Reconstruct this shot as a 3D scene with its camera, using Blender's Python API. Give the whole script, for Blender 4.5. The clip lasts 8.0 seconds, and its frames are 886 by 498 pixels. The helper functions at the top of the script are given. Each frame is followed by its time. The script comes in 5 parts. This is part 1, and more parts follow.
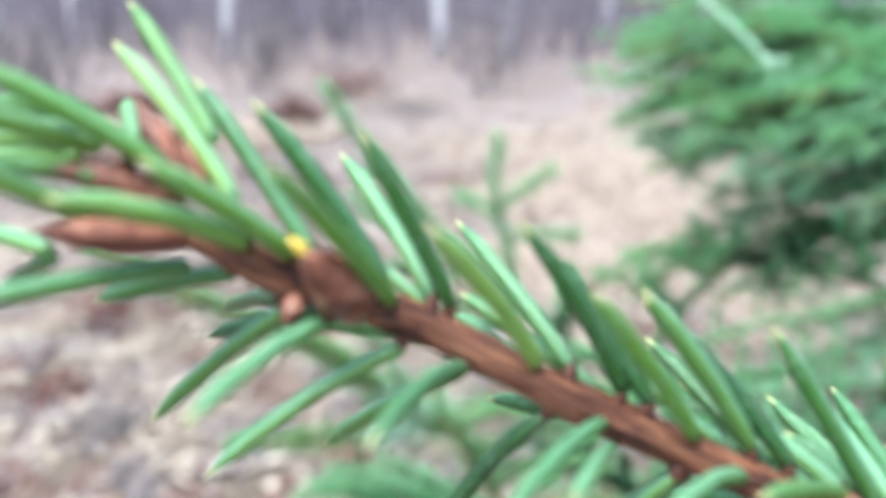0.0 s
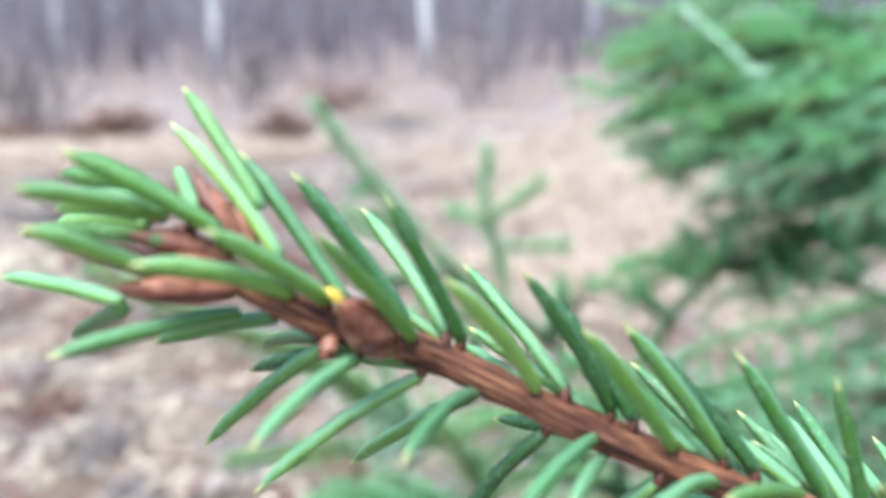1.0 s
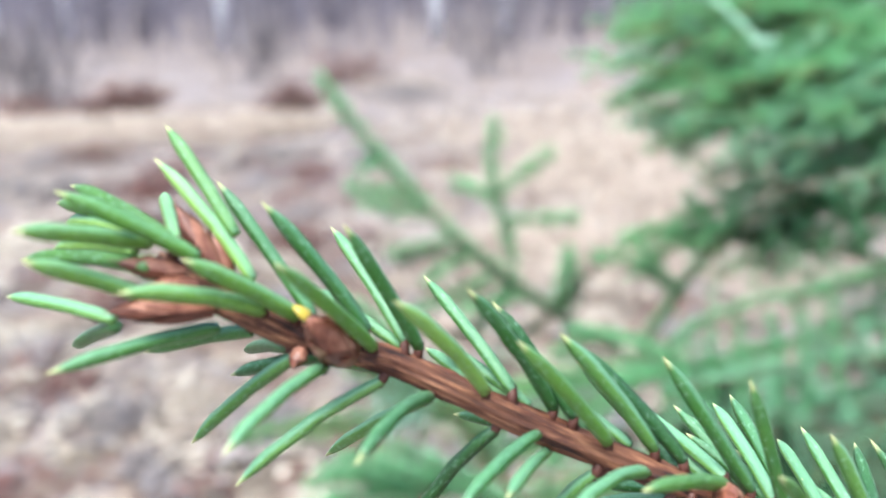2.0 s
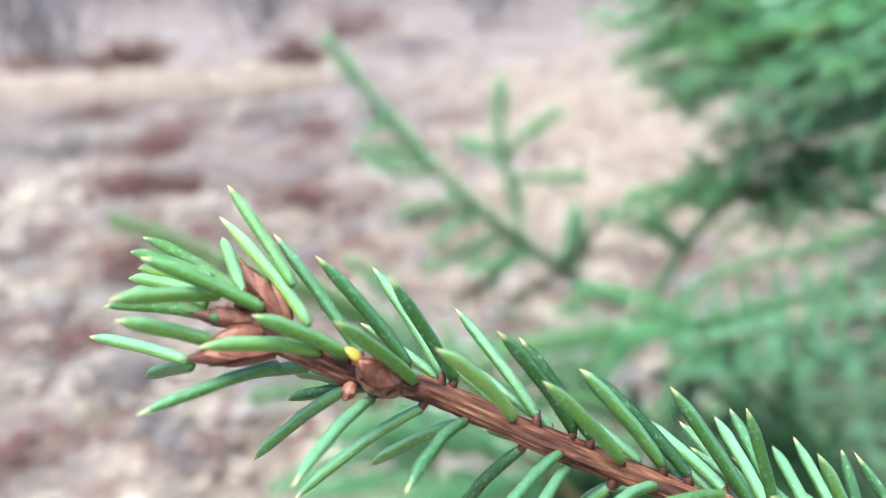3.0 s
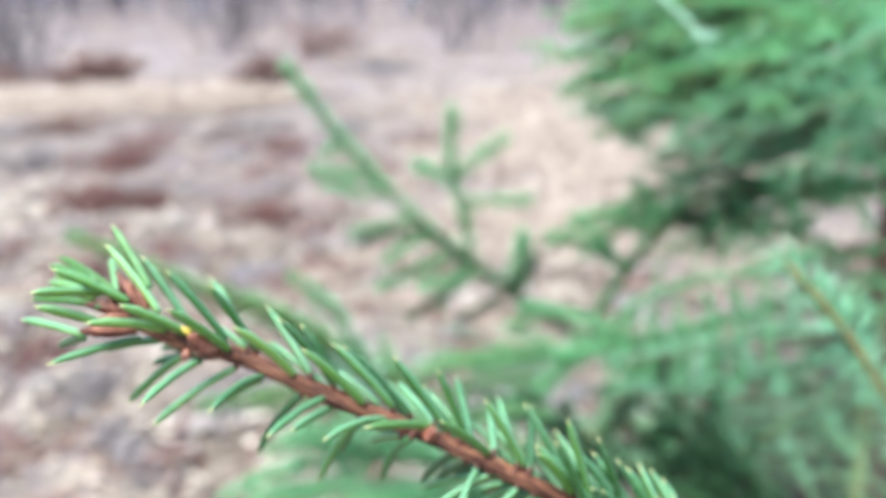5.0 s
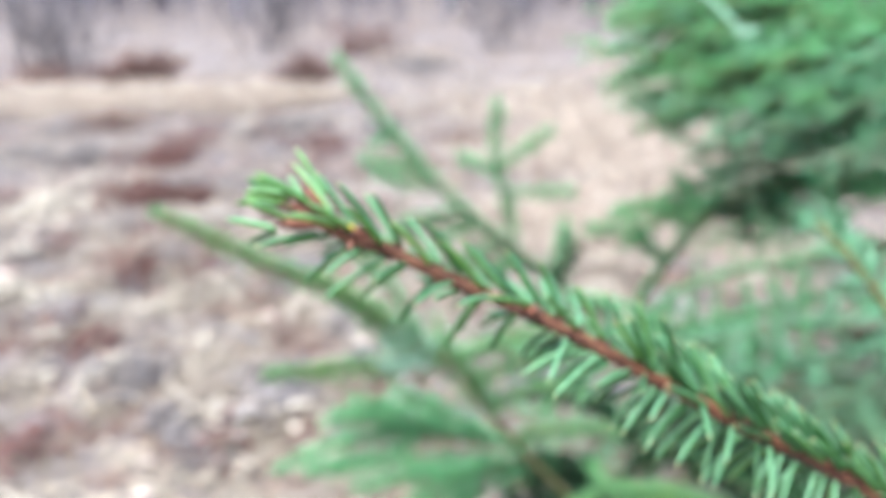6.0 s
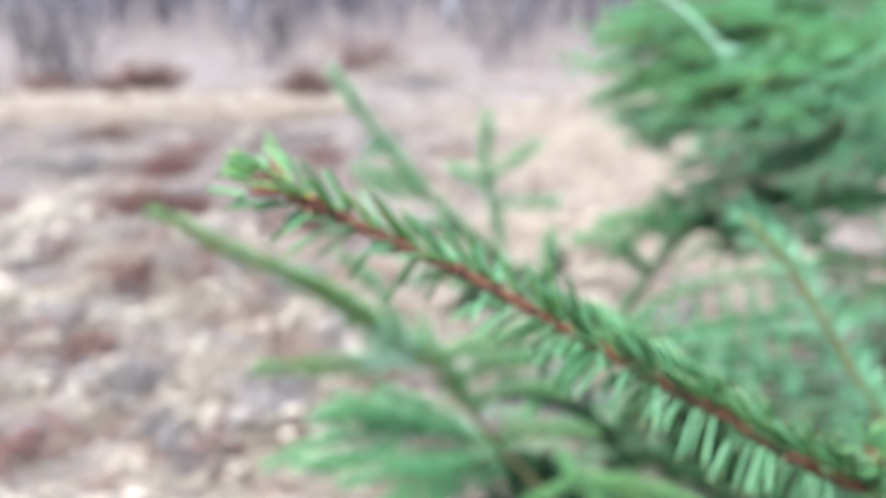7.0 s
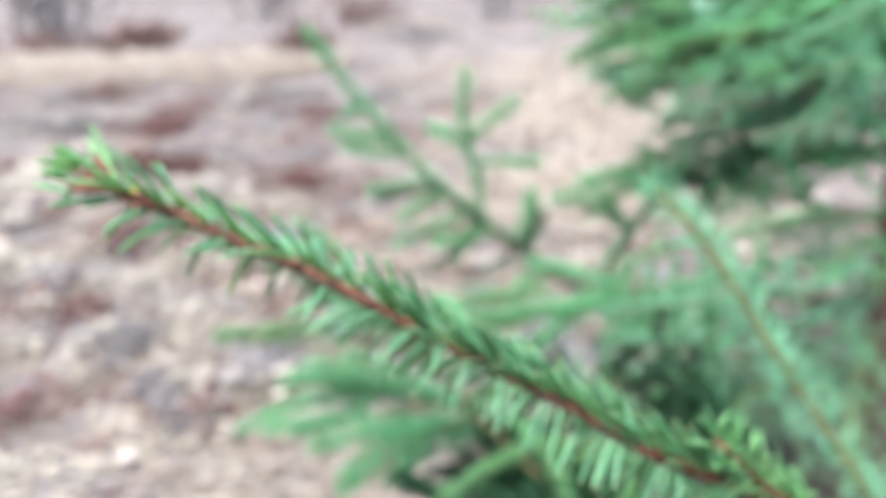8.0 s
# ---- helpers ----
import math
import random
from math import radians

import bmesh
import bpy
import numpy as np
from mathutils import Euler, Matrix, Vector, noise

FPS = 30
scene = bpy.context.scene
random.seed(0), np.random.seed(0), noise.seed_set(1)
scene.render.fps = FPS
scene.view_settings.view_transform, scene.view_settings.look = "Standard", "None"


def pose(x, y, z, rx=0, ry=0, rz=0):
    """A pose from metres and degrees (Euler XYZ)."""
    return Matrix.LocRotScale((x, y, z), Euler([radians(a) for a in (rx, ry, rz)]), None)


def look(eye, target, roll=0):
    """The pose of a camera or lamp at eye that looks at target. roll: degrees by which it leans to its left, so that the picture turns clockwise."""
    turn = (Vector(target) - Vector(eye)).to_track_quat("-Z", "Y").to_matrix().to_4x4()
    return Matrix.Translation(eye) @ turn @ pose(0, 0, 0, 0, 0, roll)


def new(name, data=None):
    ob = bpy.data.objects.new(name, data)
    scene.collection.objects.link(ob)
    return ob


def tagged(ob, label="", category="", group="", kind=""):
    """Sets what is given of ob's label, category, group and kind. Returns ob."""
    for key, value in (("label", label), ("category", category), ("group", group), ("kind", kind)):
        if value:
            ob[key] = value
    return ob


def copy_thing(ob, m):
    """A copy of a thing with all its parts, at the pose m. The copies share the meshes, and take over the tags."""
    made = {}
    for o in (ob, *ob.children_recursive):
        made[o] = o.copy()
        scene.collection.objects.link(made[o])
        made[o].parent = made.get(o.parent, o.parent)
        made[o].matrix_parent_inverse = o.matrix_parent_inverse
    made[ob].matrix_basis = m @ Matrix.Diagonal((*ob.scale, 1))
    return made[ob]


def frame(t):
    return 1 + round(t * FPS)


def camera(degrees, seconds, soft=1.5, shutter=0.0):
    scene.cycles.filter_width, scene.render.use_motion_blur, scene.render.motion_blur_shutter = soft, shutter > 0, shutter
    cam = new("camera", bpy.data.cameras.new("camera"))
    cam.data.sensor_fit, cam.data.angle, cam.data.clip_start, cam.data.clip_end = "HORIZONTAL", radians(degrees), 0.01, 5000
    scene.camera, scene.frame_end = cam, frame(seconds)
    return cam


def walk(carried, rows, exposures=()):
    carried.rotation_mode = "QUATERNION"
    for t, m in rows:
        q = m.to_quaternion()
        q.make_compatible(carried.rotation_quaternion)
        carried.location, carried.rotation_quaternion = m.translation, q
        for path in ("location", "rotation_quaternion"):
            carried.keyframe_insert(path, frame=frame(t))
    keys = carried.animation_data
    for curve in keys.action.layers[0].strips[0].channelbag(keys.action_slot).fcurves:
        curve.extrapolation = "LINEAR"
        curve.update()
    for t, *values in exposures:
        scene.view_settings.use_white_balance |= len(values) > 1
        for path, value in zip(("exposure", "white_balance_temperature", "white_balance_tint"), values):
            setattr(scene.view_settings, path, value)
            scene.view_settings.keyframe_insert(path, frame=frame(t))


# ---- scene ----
cam = camera(49.2, 8.0, soft=1.1)
PATH = [
    (0, pose(0.0000, 0.0000, 1.2000, 75.600, -0.000, -0.000)),
    (0.5, pose(-0.0021, -0.0033, 1.2049, 75.401, 0.407, -0.541)),
    (1, pose(-0.0018, -0.0116, 1.2060, 76.265, 1.017, -0.796)),
    (1.2, pose(-0.0008, -0.0154, 1.2107, 74.625, 1.259, -0.351)),
    (2.3, pose(0.0065, -0.0205, 1.2130, 74.457, 2.015, -0.626)),
    (2.5, pose(0.0082, -0.0180, 1.2119, 72.781, 2.112, -1.056)),
    (3, pose(0.0011, -0.0293, 1.2261, 71.809, 2.255, -0.085)),
    (3.5, pose(-0.0019, -0.0496, 1.2376, 71.565, 2.517, 0.727)),
    (4, pose(-0.0036, -0.0729, 1.2375, 72.581, 1.290, 0.716)),
    (4.5, pose(0.0190, -0.0812, 1.2443, 72.601, 1.063, -0.903)),
    (4.7, pose(0.0310, -0.0830, 1.2462, 72.669, 0.916, -1.624)),
    (5.8, pose(0.0213, -0.1335, 1.2404, 73.407, 0.959, -0.514)),
    (6, pose(0.0139, -0.1476, 1.2433, 72.919, 0.994, 0.582)),
    (6.5, pose(0.0084, -0.1814, 1.2348, 71.990, -0.126, 0.798)),
    (7, pose(0.0305, -0.1963, 1.2436, 73.854, 0.201, 0.712)),
    (7.5, pose(0.0521, -0.1946, 1.2500, 73.497, -0.236, 0.985)),
    (8, pose(0.0781, -0.1855, 1.2515, 71.158, 0.988, 0.830)),
]
walk(cam, PATH, exposures=[(0, 1.6, 6000, 2), (8, 1.6, 6000, 2)])

# ---- lens blur: fixed close focus of a phone lens ----
cam.data.dof.use_dof = True
cam.data.dof.focus_distance = 0.117
cam.data.dof.aperture_fstop = 17.0

# ---- light: overcast spring day ----
world = bpy.data.worlds.new("overcast_sky")
scene.world = world
world.use_nodes = True
wn = world.node_tree.nodes
sky = wn.new("ShaderNodeTexSky")
sky.sky_type = "NISHITA"
sky.sun_disc = False
sky.sun_elevation = radians(65)
sky.sun_rotation = radians(200)
sky.dust_density = 4.0
sky.air_density = 1.0
sky.ozone_density = 1.0
world.node_tree.links.new(sky.outputs[0], wn["Background"].inputs[0])
wn["Background"].inputs[1].default_value = 0.14

sun_data = bpy.data.lights.new("sun", "SUN")
sun_data.energy = 2.3
sun_data.angle = radians(40)
sun_data.color = (1.0, 0.96, 0.92)
sun = new("sun", sun_data)
sun.matrix_world = look((-3, -4, 11), (0, 0, 0))


# ---- materials ----
def material(name, stops, scale=20.0, rough=0.7, bump=0.2, bump_scale=None, stretch=(1, 1, 1), random_by="", spec=0.5, second=None, rand_amount=0.25):
    """Noise-driven colour with grain, a second larger variation, roughness and fine relief."""
    m = bpy.data.materials.new(name)
    m.use_nodes = True
    nt = m.node_tree
    n, l = nt.nodes, nt.links
    b = n["Principled BSDF"]
    tc = n.new("ShaderNodeTexCoord")
    mp = n.new("ShaderNodeMapping")
    mp.inputs["Scale"].default_value = stretch
    l.new(tc.outputs["Object"], mp.inputs["Vector"])
    fine = n.new("ShaderNodeTexNoise")
    fine.inputs["Scale"].default_value = scale
    fine.inputs["Detail"].default_value = 6
    fine.inputs["Roughness"].default_value = 0.65
    l.new(mp.outputs[0], fine.inputs["Vector"])
    ramp = n.new("ShaderNodeValToRGB")
    els = ramp.color_ramp.elements
    while len(els) < len(stops):
        els.new(0.5)
    for e, (p, c) in zip(els, stops):
        e.position, e.color = p, (*c, 1)
    fac = fine.outputs["Fac"]
    if random_by:
        if random_by == "island":
            g = n.new("ShaderNodeNewGeometry")
            rnd = g.outputs["Random Per Island"]
        else:
            g = n.new("ShaderNodeObjectInfo")
            rnd = g.outputs["Random"]
        mix = n.new("ShaderNodeMix")
        mix.inputs["Factor"].default_value = rand_amount
        l.new(fac, mix.inputs["A"])
        l.new(rnd, mix.inputs["B"])
        fac = mix.outputs["Result"]
    l.new(fac, ramp.inputs["Fac"])
    colour = ramp.outputs["Color"]
    for size, tone, lo, hi in ([second] if isinstance(second, tuple) else second or []):
        big = n.new("ShaderNodeTexNoise")
        big.inputs["Scale"].default_value = size
        big.inputs["Detail"].default_value = 3
        big.inputs["Roughness"].default_value = 0.5
        l.new(tc.outputs["Object"], big.inputs["Vector"])
        r2 = n.new("ShaderNodeMapRange")
        r2.inputs["From Min"].default_value, r2.inputs["From Max"].default_value = lo, hi
        r2.inputs["To Max"].default_value = 0.8
        l.new(big.outputs["Fac"], r2.inputs["Value"])
        mx = n.new("ShaderNodeMix")
        mx.data_type = "RGBA"
        l.new(r2.outputs[0], mx.inputs["Factor"])
        l.new(colour, mx.inputs["A"])
        mx.inputs["B"].default_value = (*tone, 1)
        colour = mx.outputs["Result"]
    l.new(colour, b.inputs["Base Color"])
    b.inputs["Roughness"].default_value = rough
    b.inputs["Specular IOR Level"].default_value = spec
    if bump:
        bn = n.new("ShaderNodeBump")
        bn.inputs["Strength"].default_value = bump
        bn.inputs["Distance"].default_value = 0.02 if not bump_scale else bump_scale
        l.new(fine.outputs["Fac"], bn.inputs["Height"])
        l.new(bn.outputs[0], b.inputs["Normal"])
    return m


def needle_material(name, stops):
    """Glossy spruce needle: green with pale stomata rows, a brighter shoot colour and a pale yellow point."""
    m = material(name, stops,
                 scale=900, rough=0.36, bump=1.0, bump_scale=0.0004, stretch=(1, 1, 0.25), random_by="object", rand_amount=0.5, spec=0.45)
    nt = m.node_tree
    n, l = nt.nodes, nt.links
    b = n["Principled BSDF"]
    old = b.inputs["Base Color"].links[0].from_socket
    tc = n.new("ShaderNodeTexCoord")
    sep = n.new("ShaderNodeSeparateXYZ")
    l.new(tc.outputs["Object"], sep.inputs[0])
    # pale dotted rows along the needle
    dots = n.new("ShaderNodeTexNoise")
    dots.inputs["Scale"].default_value = 2600
    dots.inputs["Detail"].default_value = 2
    mp = n.new("ShaderNodeMapping")
    mp.inputs["Scale"].default_value = (1, 1, 0.6)
    l.new(tc.outputs["Object"], mp.inputs["Vector"])
    l.new(mp.outputs[0], dots.inputs["Vector"])
    rr = n.new("ShaderNodeMapRange")
    rr.inputs["From Min"].default_value, rr.inputs["From Max"].default_value = 0.56, 0.72
    rr.inputs["To Max"].default_value = 0.38
    l.new(dots.outputs["Fac"], rr.inputs["Value"])
    mx = n.new("ShaderNodeMix")
    mx.data_type = "RGBA"
    l.new(rr.outputs[0], mx.inputs["Factor"])
    l.new(old, mx.inputs["A"])
    mx.inputs["B"].default_value = (0.38, 0.62, 0.42, 1)
    # pale waxy bloom, with whitish sky sheen put into the same colour
    wax_sheen = n.new("ShaderNodeTexNoise")
    wax_sheen.inputs["Scale"].default_value = 160
    wax_sheen.inputs["Detail"].default_value = 4
    l.new(tc.outputs["Object"], wax_sheen.inputs["Vector"])
    wr = n.new("ShaderNodeMapRange")
    wr.inputs["From Min"].default_value, wr.inputs["From Max"].default_value = 0.40, 0.70
    wr.inputs["To Max"].default_value = 0.14
    l.new(wax_sheen.outputs["Fac"], wr.inputs["Value"])
    wm = n.new("ShaderNodeMix")
    wm.data_type = "RGBA"
    l.new(wr.outputs[0], wm.inputs["Factor"])
    l.new(mx.outputs["Result"], wm.inputs["A"])
    wm.inputs["B"].default_value = (0.27, 0.43, 0.31, 1)
    # the upper facets carry broad pale stomata bands, with sky light put into their colour
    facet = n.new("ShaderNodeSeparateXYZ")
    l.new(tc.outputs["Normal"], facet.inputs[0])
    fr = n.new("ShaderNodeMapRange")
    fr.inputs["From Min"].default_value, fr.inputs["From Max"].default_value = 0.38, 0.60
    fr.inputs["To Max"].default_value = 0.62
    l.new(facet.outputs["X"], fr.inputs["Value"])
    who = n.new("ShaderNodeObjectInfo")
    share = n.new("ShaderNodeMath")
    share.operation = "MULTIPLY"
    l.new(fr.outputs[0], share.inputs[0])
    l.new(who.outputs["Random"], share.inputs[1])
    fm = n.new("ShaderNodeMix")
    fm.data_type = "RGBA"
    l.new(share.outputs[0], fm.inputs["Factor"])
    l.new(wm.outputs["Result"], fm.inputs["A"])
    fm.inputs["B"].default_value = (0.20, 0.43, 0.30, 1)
    mx = fm
    tip = n.new("ShaderNodeMapRange")
    tip.inputs["From Min"].default_value, tip.inputs["From Max"].default_value = 0.0138, 0.0151
    l.new(sep.outputs["Z"], tip.inputs["Value"])
    mt = n.new("ShaderNodeMix")
    mt.data_type = "RGBA"
    l.new(tip.outputs[0], mt.inputs["Factor"])
    l.new(mx.outputs["Result"], mt.inputs["A"])
    mt.inputs["B"].default_value = (0.62, 0.60, 0.30, 1)
    l.new(mt.outputs["Result"], b.inputs["Base Color"])
    return m


def translucent(m, tone, share):
    """Lets light through thin green parts."""
    n, l = m.node_tree.nodes, m.node_tree.links
    tr = n.new("ShaderNodeBsdfTranslucent")
    tr.inputs["Color"].default_value = (*tone, 1)
    ms = n.new("ShaderNodeMixShader")
    ms.inputs[0].default_value = share
    l.new(n["Principled BSDF"].outputs[0], ms.inputs[1])
    l.new(tr.outputs[0], ms.inputs[2])
    l.new(ms.outputs[0], n["Material Output"].inputs["Surface"])


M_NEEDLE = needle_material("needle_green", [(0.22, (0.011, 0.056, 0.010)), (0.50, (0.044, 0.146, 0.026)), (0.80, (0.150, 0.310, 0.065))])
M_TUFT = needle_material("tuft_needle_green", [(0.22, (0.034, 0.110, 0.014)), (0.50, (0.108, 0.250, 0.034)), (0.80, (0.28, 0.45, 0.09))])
translucent(M_TUFT, (0.34, 0.50, 0.10), 0.2)
M_FOLIAGE = material("foliage_green", [(0.2, (0.071, 0.224, 0.102)), (0.55, (0.178, 0.496, 0.234)), (0.9, (0.400, 0.755, 0.480))],
                     scale=60, rough=0.34, bump=0.0, random_by="island", rand_amount=0.6, spec=0.8, second=(2.5, (0.19, 0.45, 0.19), 0.40, 0.75))
# near-black green: the shade deep inside the spruces is put into this colour
M_SHADEFOLIAGE = material("shade_foliage_green", [(0.2, (0.004, 0.017, 0.007)), (0.55, (0.013, 0.048, 0.019)), (0.9, (0.050, 0.13, 0.055))],
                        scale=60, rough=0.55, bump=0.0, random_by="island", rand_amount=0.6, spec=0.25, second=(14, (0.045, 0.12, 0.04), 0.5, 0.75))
M_SHOOT = material("young_shoot_green", [(0.2, (0.060, 0.185, 0.066)), (0.6, (0.155, 0.36, 0.135)), (0.9, (0.36, 0.56, 0.28))],
                   scale=80, rough=0.36, bump=0.0, random_by="island", rand_amount=0.6, spec=0.65, second=(30, (0.19, 0.36, 0.10), 0.5, 0.75))
# pale mint of young tips, also light put into some crown sprays' colour
M_PALELIT = material("pale_lit_green", [(0.2, (0.121, 0.348, 0.180)), (0.6, (0.253, 0.564, 0.324)), (0.9, (0.506, 0.840, 0.588))],
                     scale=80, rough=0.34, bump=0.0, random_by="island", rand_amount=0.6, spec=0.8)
M_BLOOM = material("mint_bloom_green", [(0.2, (0.28, 0.52, 0.36)), (0.6, (0.42, 0.68, 0.50)), (0.9, (0.62, 0.82, 0.68))],
                   scale=80, rough=0.3, bump=0.0, random_by="island", rand_amount=0.6, spec=0.8)
translucent(M_PALELIT, (0.46, 0.72, 0.46), 0.3)
translucent(M_NEEDLE, (0.24, 0.44, 0.14), 0.16)
translucent(M_FOLIAGE, (0.46, 0.76, 0.44), 0.52)
translucent(M_SHADEFOLIAGE, (0.12, 0.28, 0.10), 0.12)
translucent(M_SHOOT, (0.36, 0.60, 0.22), 0.32)
M_TWIG = material("twig_bark", [(0.36, (0.010, 0.0035, 0.003)), (0.51, (0.090, 0.030, 0.016)), (0.68, (0.34, 0.165, 0.088))],
                  scale=1300, rough=0.55, bump=0.6, bump_scale=0.0005, spec=0.4, second=(140, (0.19, 0.078, 0.040), 0.50, 0.80))
# fibres run along the twig
grain = M_TWIG.node_tree.nodes["Mapping"]
grain.vector_type = "TEXTURE"
grain.inputs["Rotation"].default_value = (0, radians(30), 0)
grain.inputs["Scale"].default_value = (11, 1, 1)
M_GREENWOOD = material("green_shoot_bark", [(0.3, (0.11, 0.105, 0.035)), (0.7, (0.24, 0.20, 0.08))], scale=300, rough=0.6, bump=0.3, bump_scale=0.0006)
M_PEG = material("leaf_peg_bark", [(0.3, (0.035, 0.010, 0.007)), (0.8, (0.14, 0.045, 0.028))], scale=700, rough=0.6, bump=0.3, bump_scale=0.0003)
M_BUD = material("bud_scale", [(0.25, (0.045, 0.012, 0.007)), (0.50, (0.130, 0.040, 0.023)), (0.80, (0.34, 0.15, 0.095))],
                 scale=600, rough=0.45, bump=0.4, bump_scale=0.0004, random_by="island", rand_amount=0.4, spec=0.5)
M_ROUNDBUD = material("round_bud_scale", [(0.25, (0.050, 0.014, 0.009)), (0.48, (0.19, 0.066, 0.040)), (0.75, (0.46, 0.23, 0.165))],
                      scale=600, rough=0.30, bump=0.4, bump_scale=0.0004, random_by="island", rand_amount=0.4, spec=0.5)
M_RESIN = material("yellow_resin", [(0.3, (0.336, 0.240, 0.024)), (0.8, (0.544, 0.440, 0.080))], scale=900, rough=0.4, bump=0.2, bump_scale=0.0003)
M_BARK = material("spruce_bark", [(0.25, (0.045, 0.029, 0.023)), (0.6, (0.144, 0.090, 0.068)), (0.9, (0.243, 0.180, 0.144))],
                  scale=90, rough=0.85, bump=0.6, bump_scale=0.004, stretch=(1, 1, 0.35), spec=0.2)
M_SOIL = material("forest_soil", [(0.25, (0.085, 0.058, 0.047)), (0.5, (0.175, 0.137, 0.116)), (0.75, (0.27, 0.228, 0.195))],
                  scale=14, rough=0.95, bump=0.5, bump_scale=0.02, spec=0.15, second=[(1.5, (0.19, 0.17, 0.19), 0.40, 0.70), (2.4, (0.13, 0.085, 0.075), 0.50, 0.80), (1.0, (0.29, 0.26, 0.26), 0.48, 0.80)])
M_LEAF = material("dead_leaf", [(0.22, (0.075, 0.048, 0.035)), (0.38, (0.132, 0.097, 0.073)), (0.52, (0.182, 0.148, 0.114)), (0.66, (0.228, 0.198, 0.164)), (0.85, (0.35, 0.305, 0.230))],
                  scale=25, rough=0.75, bump=0.3, bump_scale=0.002, random_by="island", rand_amount=0.12, spec=0.3,
                  second=[(2.3, (0.205, 0.184, 0.204), 0.50, 0.60), (2.9, (0.120, 0.062, 0.050), 0.51, 0.60), (1.9, (0.38, 0.325, 0.26), 0.52, 0.62), (6.0, (0.35, 0.30, 0.245), 0.57, 0.68), (3.7, (0.145, 0.075, 0.060), 0.56, 0.64)])
# greyer tint for distance is put into this leaf colour
M_FARLEAF = material("far_leaf", [(0.22, (0.078, 0.051, 0.046)), (0.38, (0.150, 0.114, 0.103)), (0.52, (0.215, 0.177, 0.162)), (0.66, (0.267, 0.231, 0.219)), (0.85, (0.407, 0.356, 0.320))],
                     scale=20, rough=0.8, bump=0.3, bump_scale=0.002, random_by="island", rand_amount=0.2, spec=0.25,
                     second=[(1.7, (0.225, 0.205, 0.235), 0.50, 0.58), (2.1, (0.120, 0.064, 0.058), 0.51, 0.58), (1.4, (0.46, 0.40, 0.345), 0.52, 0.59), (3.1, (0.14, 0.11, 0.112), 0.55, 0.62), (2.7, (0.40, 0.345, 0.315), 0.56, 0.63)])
M_RUSTLEAF = material("russet_leaf", [(0.25, (0.050, 0.020, 0.017)), (0.5, (0.110, 0.046, 0.040)), (0.8, (0.20, 0.105, 0.092))],
                      scale=25, rough=0.75, bump=0.3, bump_scale=0.002, random_by="island", rand_amount=0.5, spec=0.3)
M_GREYLEAF = material("grey_leaf", [(0.25, (0.095, 0.078, 0.074)), (0.5, (0.180, 0.158, 0.158)), (0.8, (0.30, 0.275, 0.285))],
                      scale=25, rough=0.75, bump=0.3, bump_scale=0.002, random_by="island", rand_amount=0.5, spec=0.3)
M_CREAMLEAF = material("bleached_leaf", [(0.25, (0.28, 0.235, 0.19)), (0.5, (0.41, 0.352, 0.29)), (0.8, (0.54, 0.48, 0.405))],
                       scale=25, rough=0.75, bump=0.3, bump_scale=0.002, random_by="island", rand_amount=0.5, spec=0.3)
M_PALEGRASS = material("bleached_grey_leaf", [(0.25, (0.229, 0.197, 0.193)), (0.5, (0.334, 0.294, 0.290)), (0.8, (0.440, 0.395, 0.386))],
                       scale=25, rough=0.8, bump=0.3, bump_scale=0.002, random_by="island", rand_amount=0.5, spec=0.25)
M_HUMUS = material("shed_needle_brown", [(0.2, (0.076, 0.051, 0.043)), (0.55, (0.178, 0.126, 0.102)), (0.9, (0.340, 0.255, 0.212))],
                   scale=40, rough=0.85, bump=0.0, random_by="island", rand_amount=0.6, spec=0.2)
M_STRAW = material("dry_grass", [(0.2, (0.27, 0.205, 0.165)), (0.55, (0.49, 0.405, 0.34)), (0.85, (0.68, 0.60, 0.525))],
                   scale=30, rough=0.8, bump=0.0, random_by="island", rand_amount=0.6, spec=0.3)
M_RUST = material("dead_bracken", [(0.2, (0.072, 0.040, 0.035)), (0.55, (0.151, 0.086, 0.076)), (0.85, (0.259, 0.173, 0.155))],
                  scale=30, rough=0.85, bump=0.0, random_by="island", rand_amount=0.6, spec=0.2)
M_PALEBARK = material("pale_bark", [(0.25, (0.46, 0.46, 0.50)), (0.5, (0.55, 0.555, 0.60)), (0.8, (0.68, 0.68, 0.72))],
                      scale=6, rough=0.8, bump=0.4, bump_scale=0.01, stretch=(1, 1, 0.3), random_by="object", rand_amount=0.3, spec=0.25, second=(1.3, (0.36, 0.35, 0.37), 0.58, 0.8))
M_GREYBARK = material("grey_bark", [(0.25, (0.084, 0.073, 0.077)), (0.6, (0.175, 0.158, 0.168)), (0.85, (0.266, 0.245, 0.259))],
                      scale=8, rough=0.9, bump=0.4, bump_scale=0.01, stretch=(1, 1, 0.25), random_by="object", rand_amount=0.4, spec=0.2)
# grey-purple haze of the far wood is put into brush and backdrop colours
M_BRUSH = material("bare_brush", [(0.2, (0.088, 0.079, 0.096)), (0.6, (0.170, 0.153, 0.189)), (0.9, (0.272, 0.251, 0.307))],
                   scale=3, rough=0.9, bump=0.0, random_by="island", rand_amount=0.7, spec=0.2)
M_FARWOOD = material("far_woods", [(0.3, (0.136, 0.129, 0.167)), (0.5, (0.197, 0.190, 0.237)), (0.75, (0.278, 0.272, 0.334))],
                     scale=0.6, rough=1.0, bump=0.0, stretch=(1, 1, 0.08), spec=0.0)


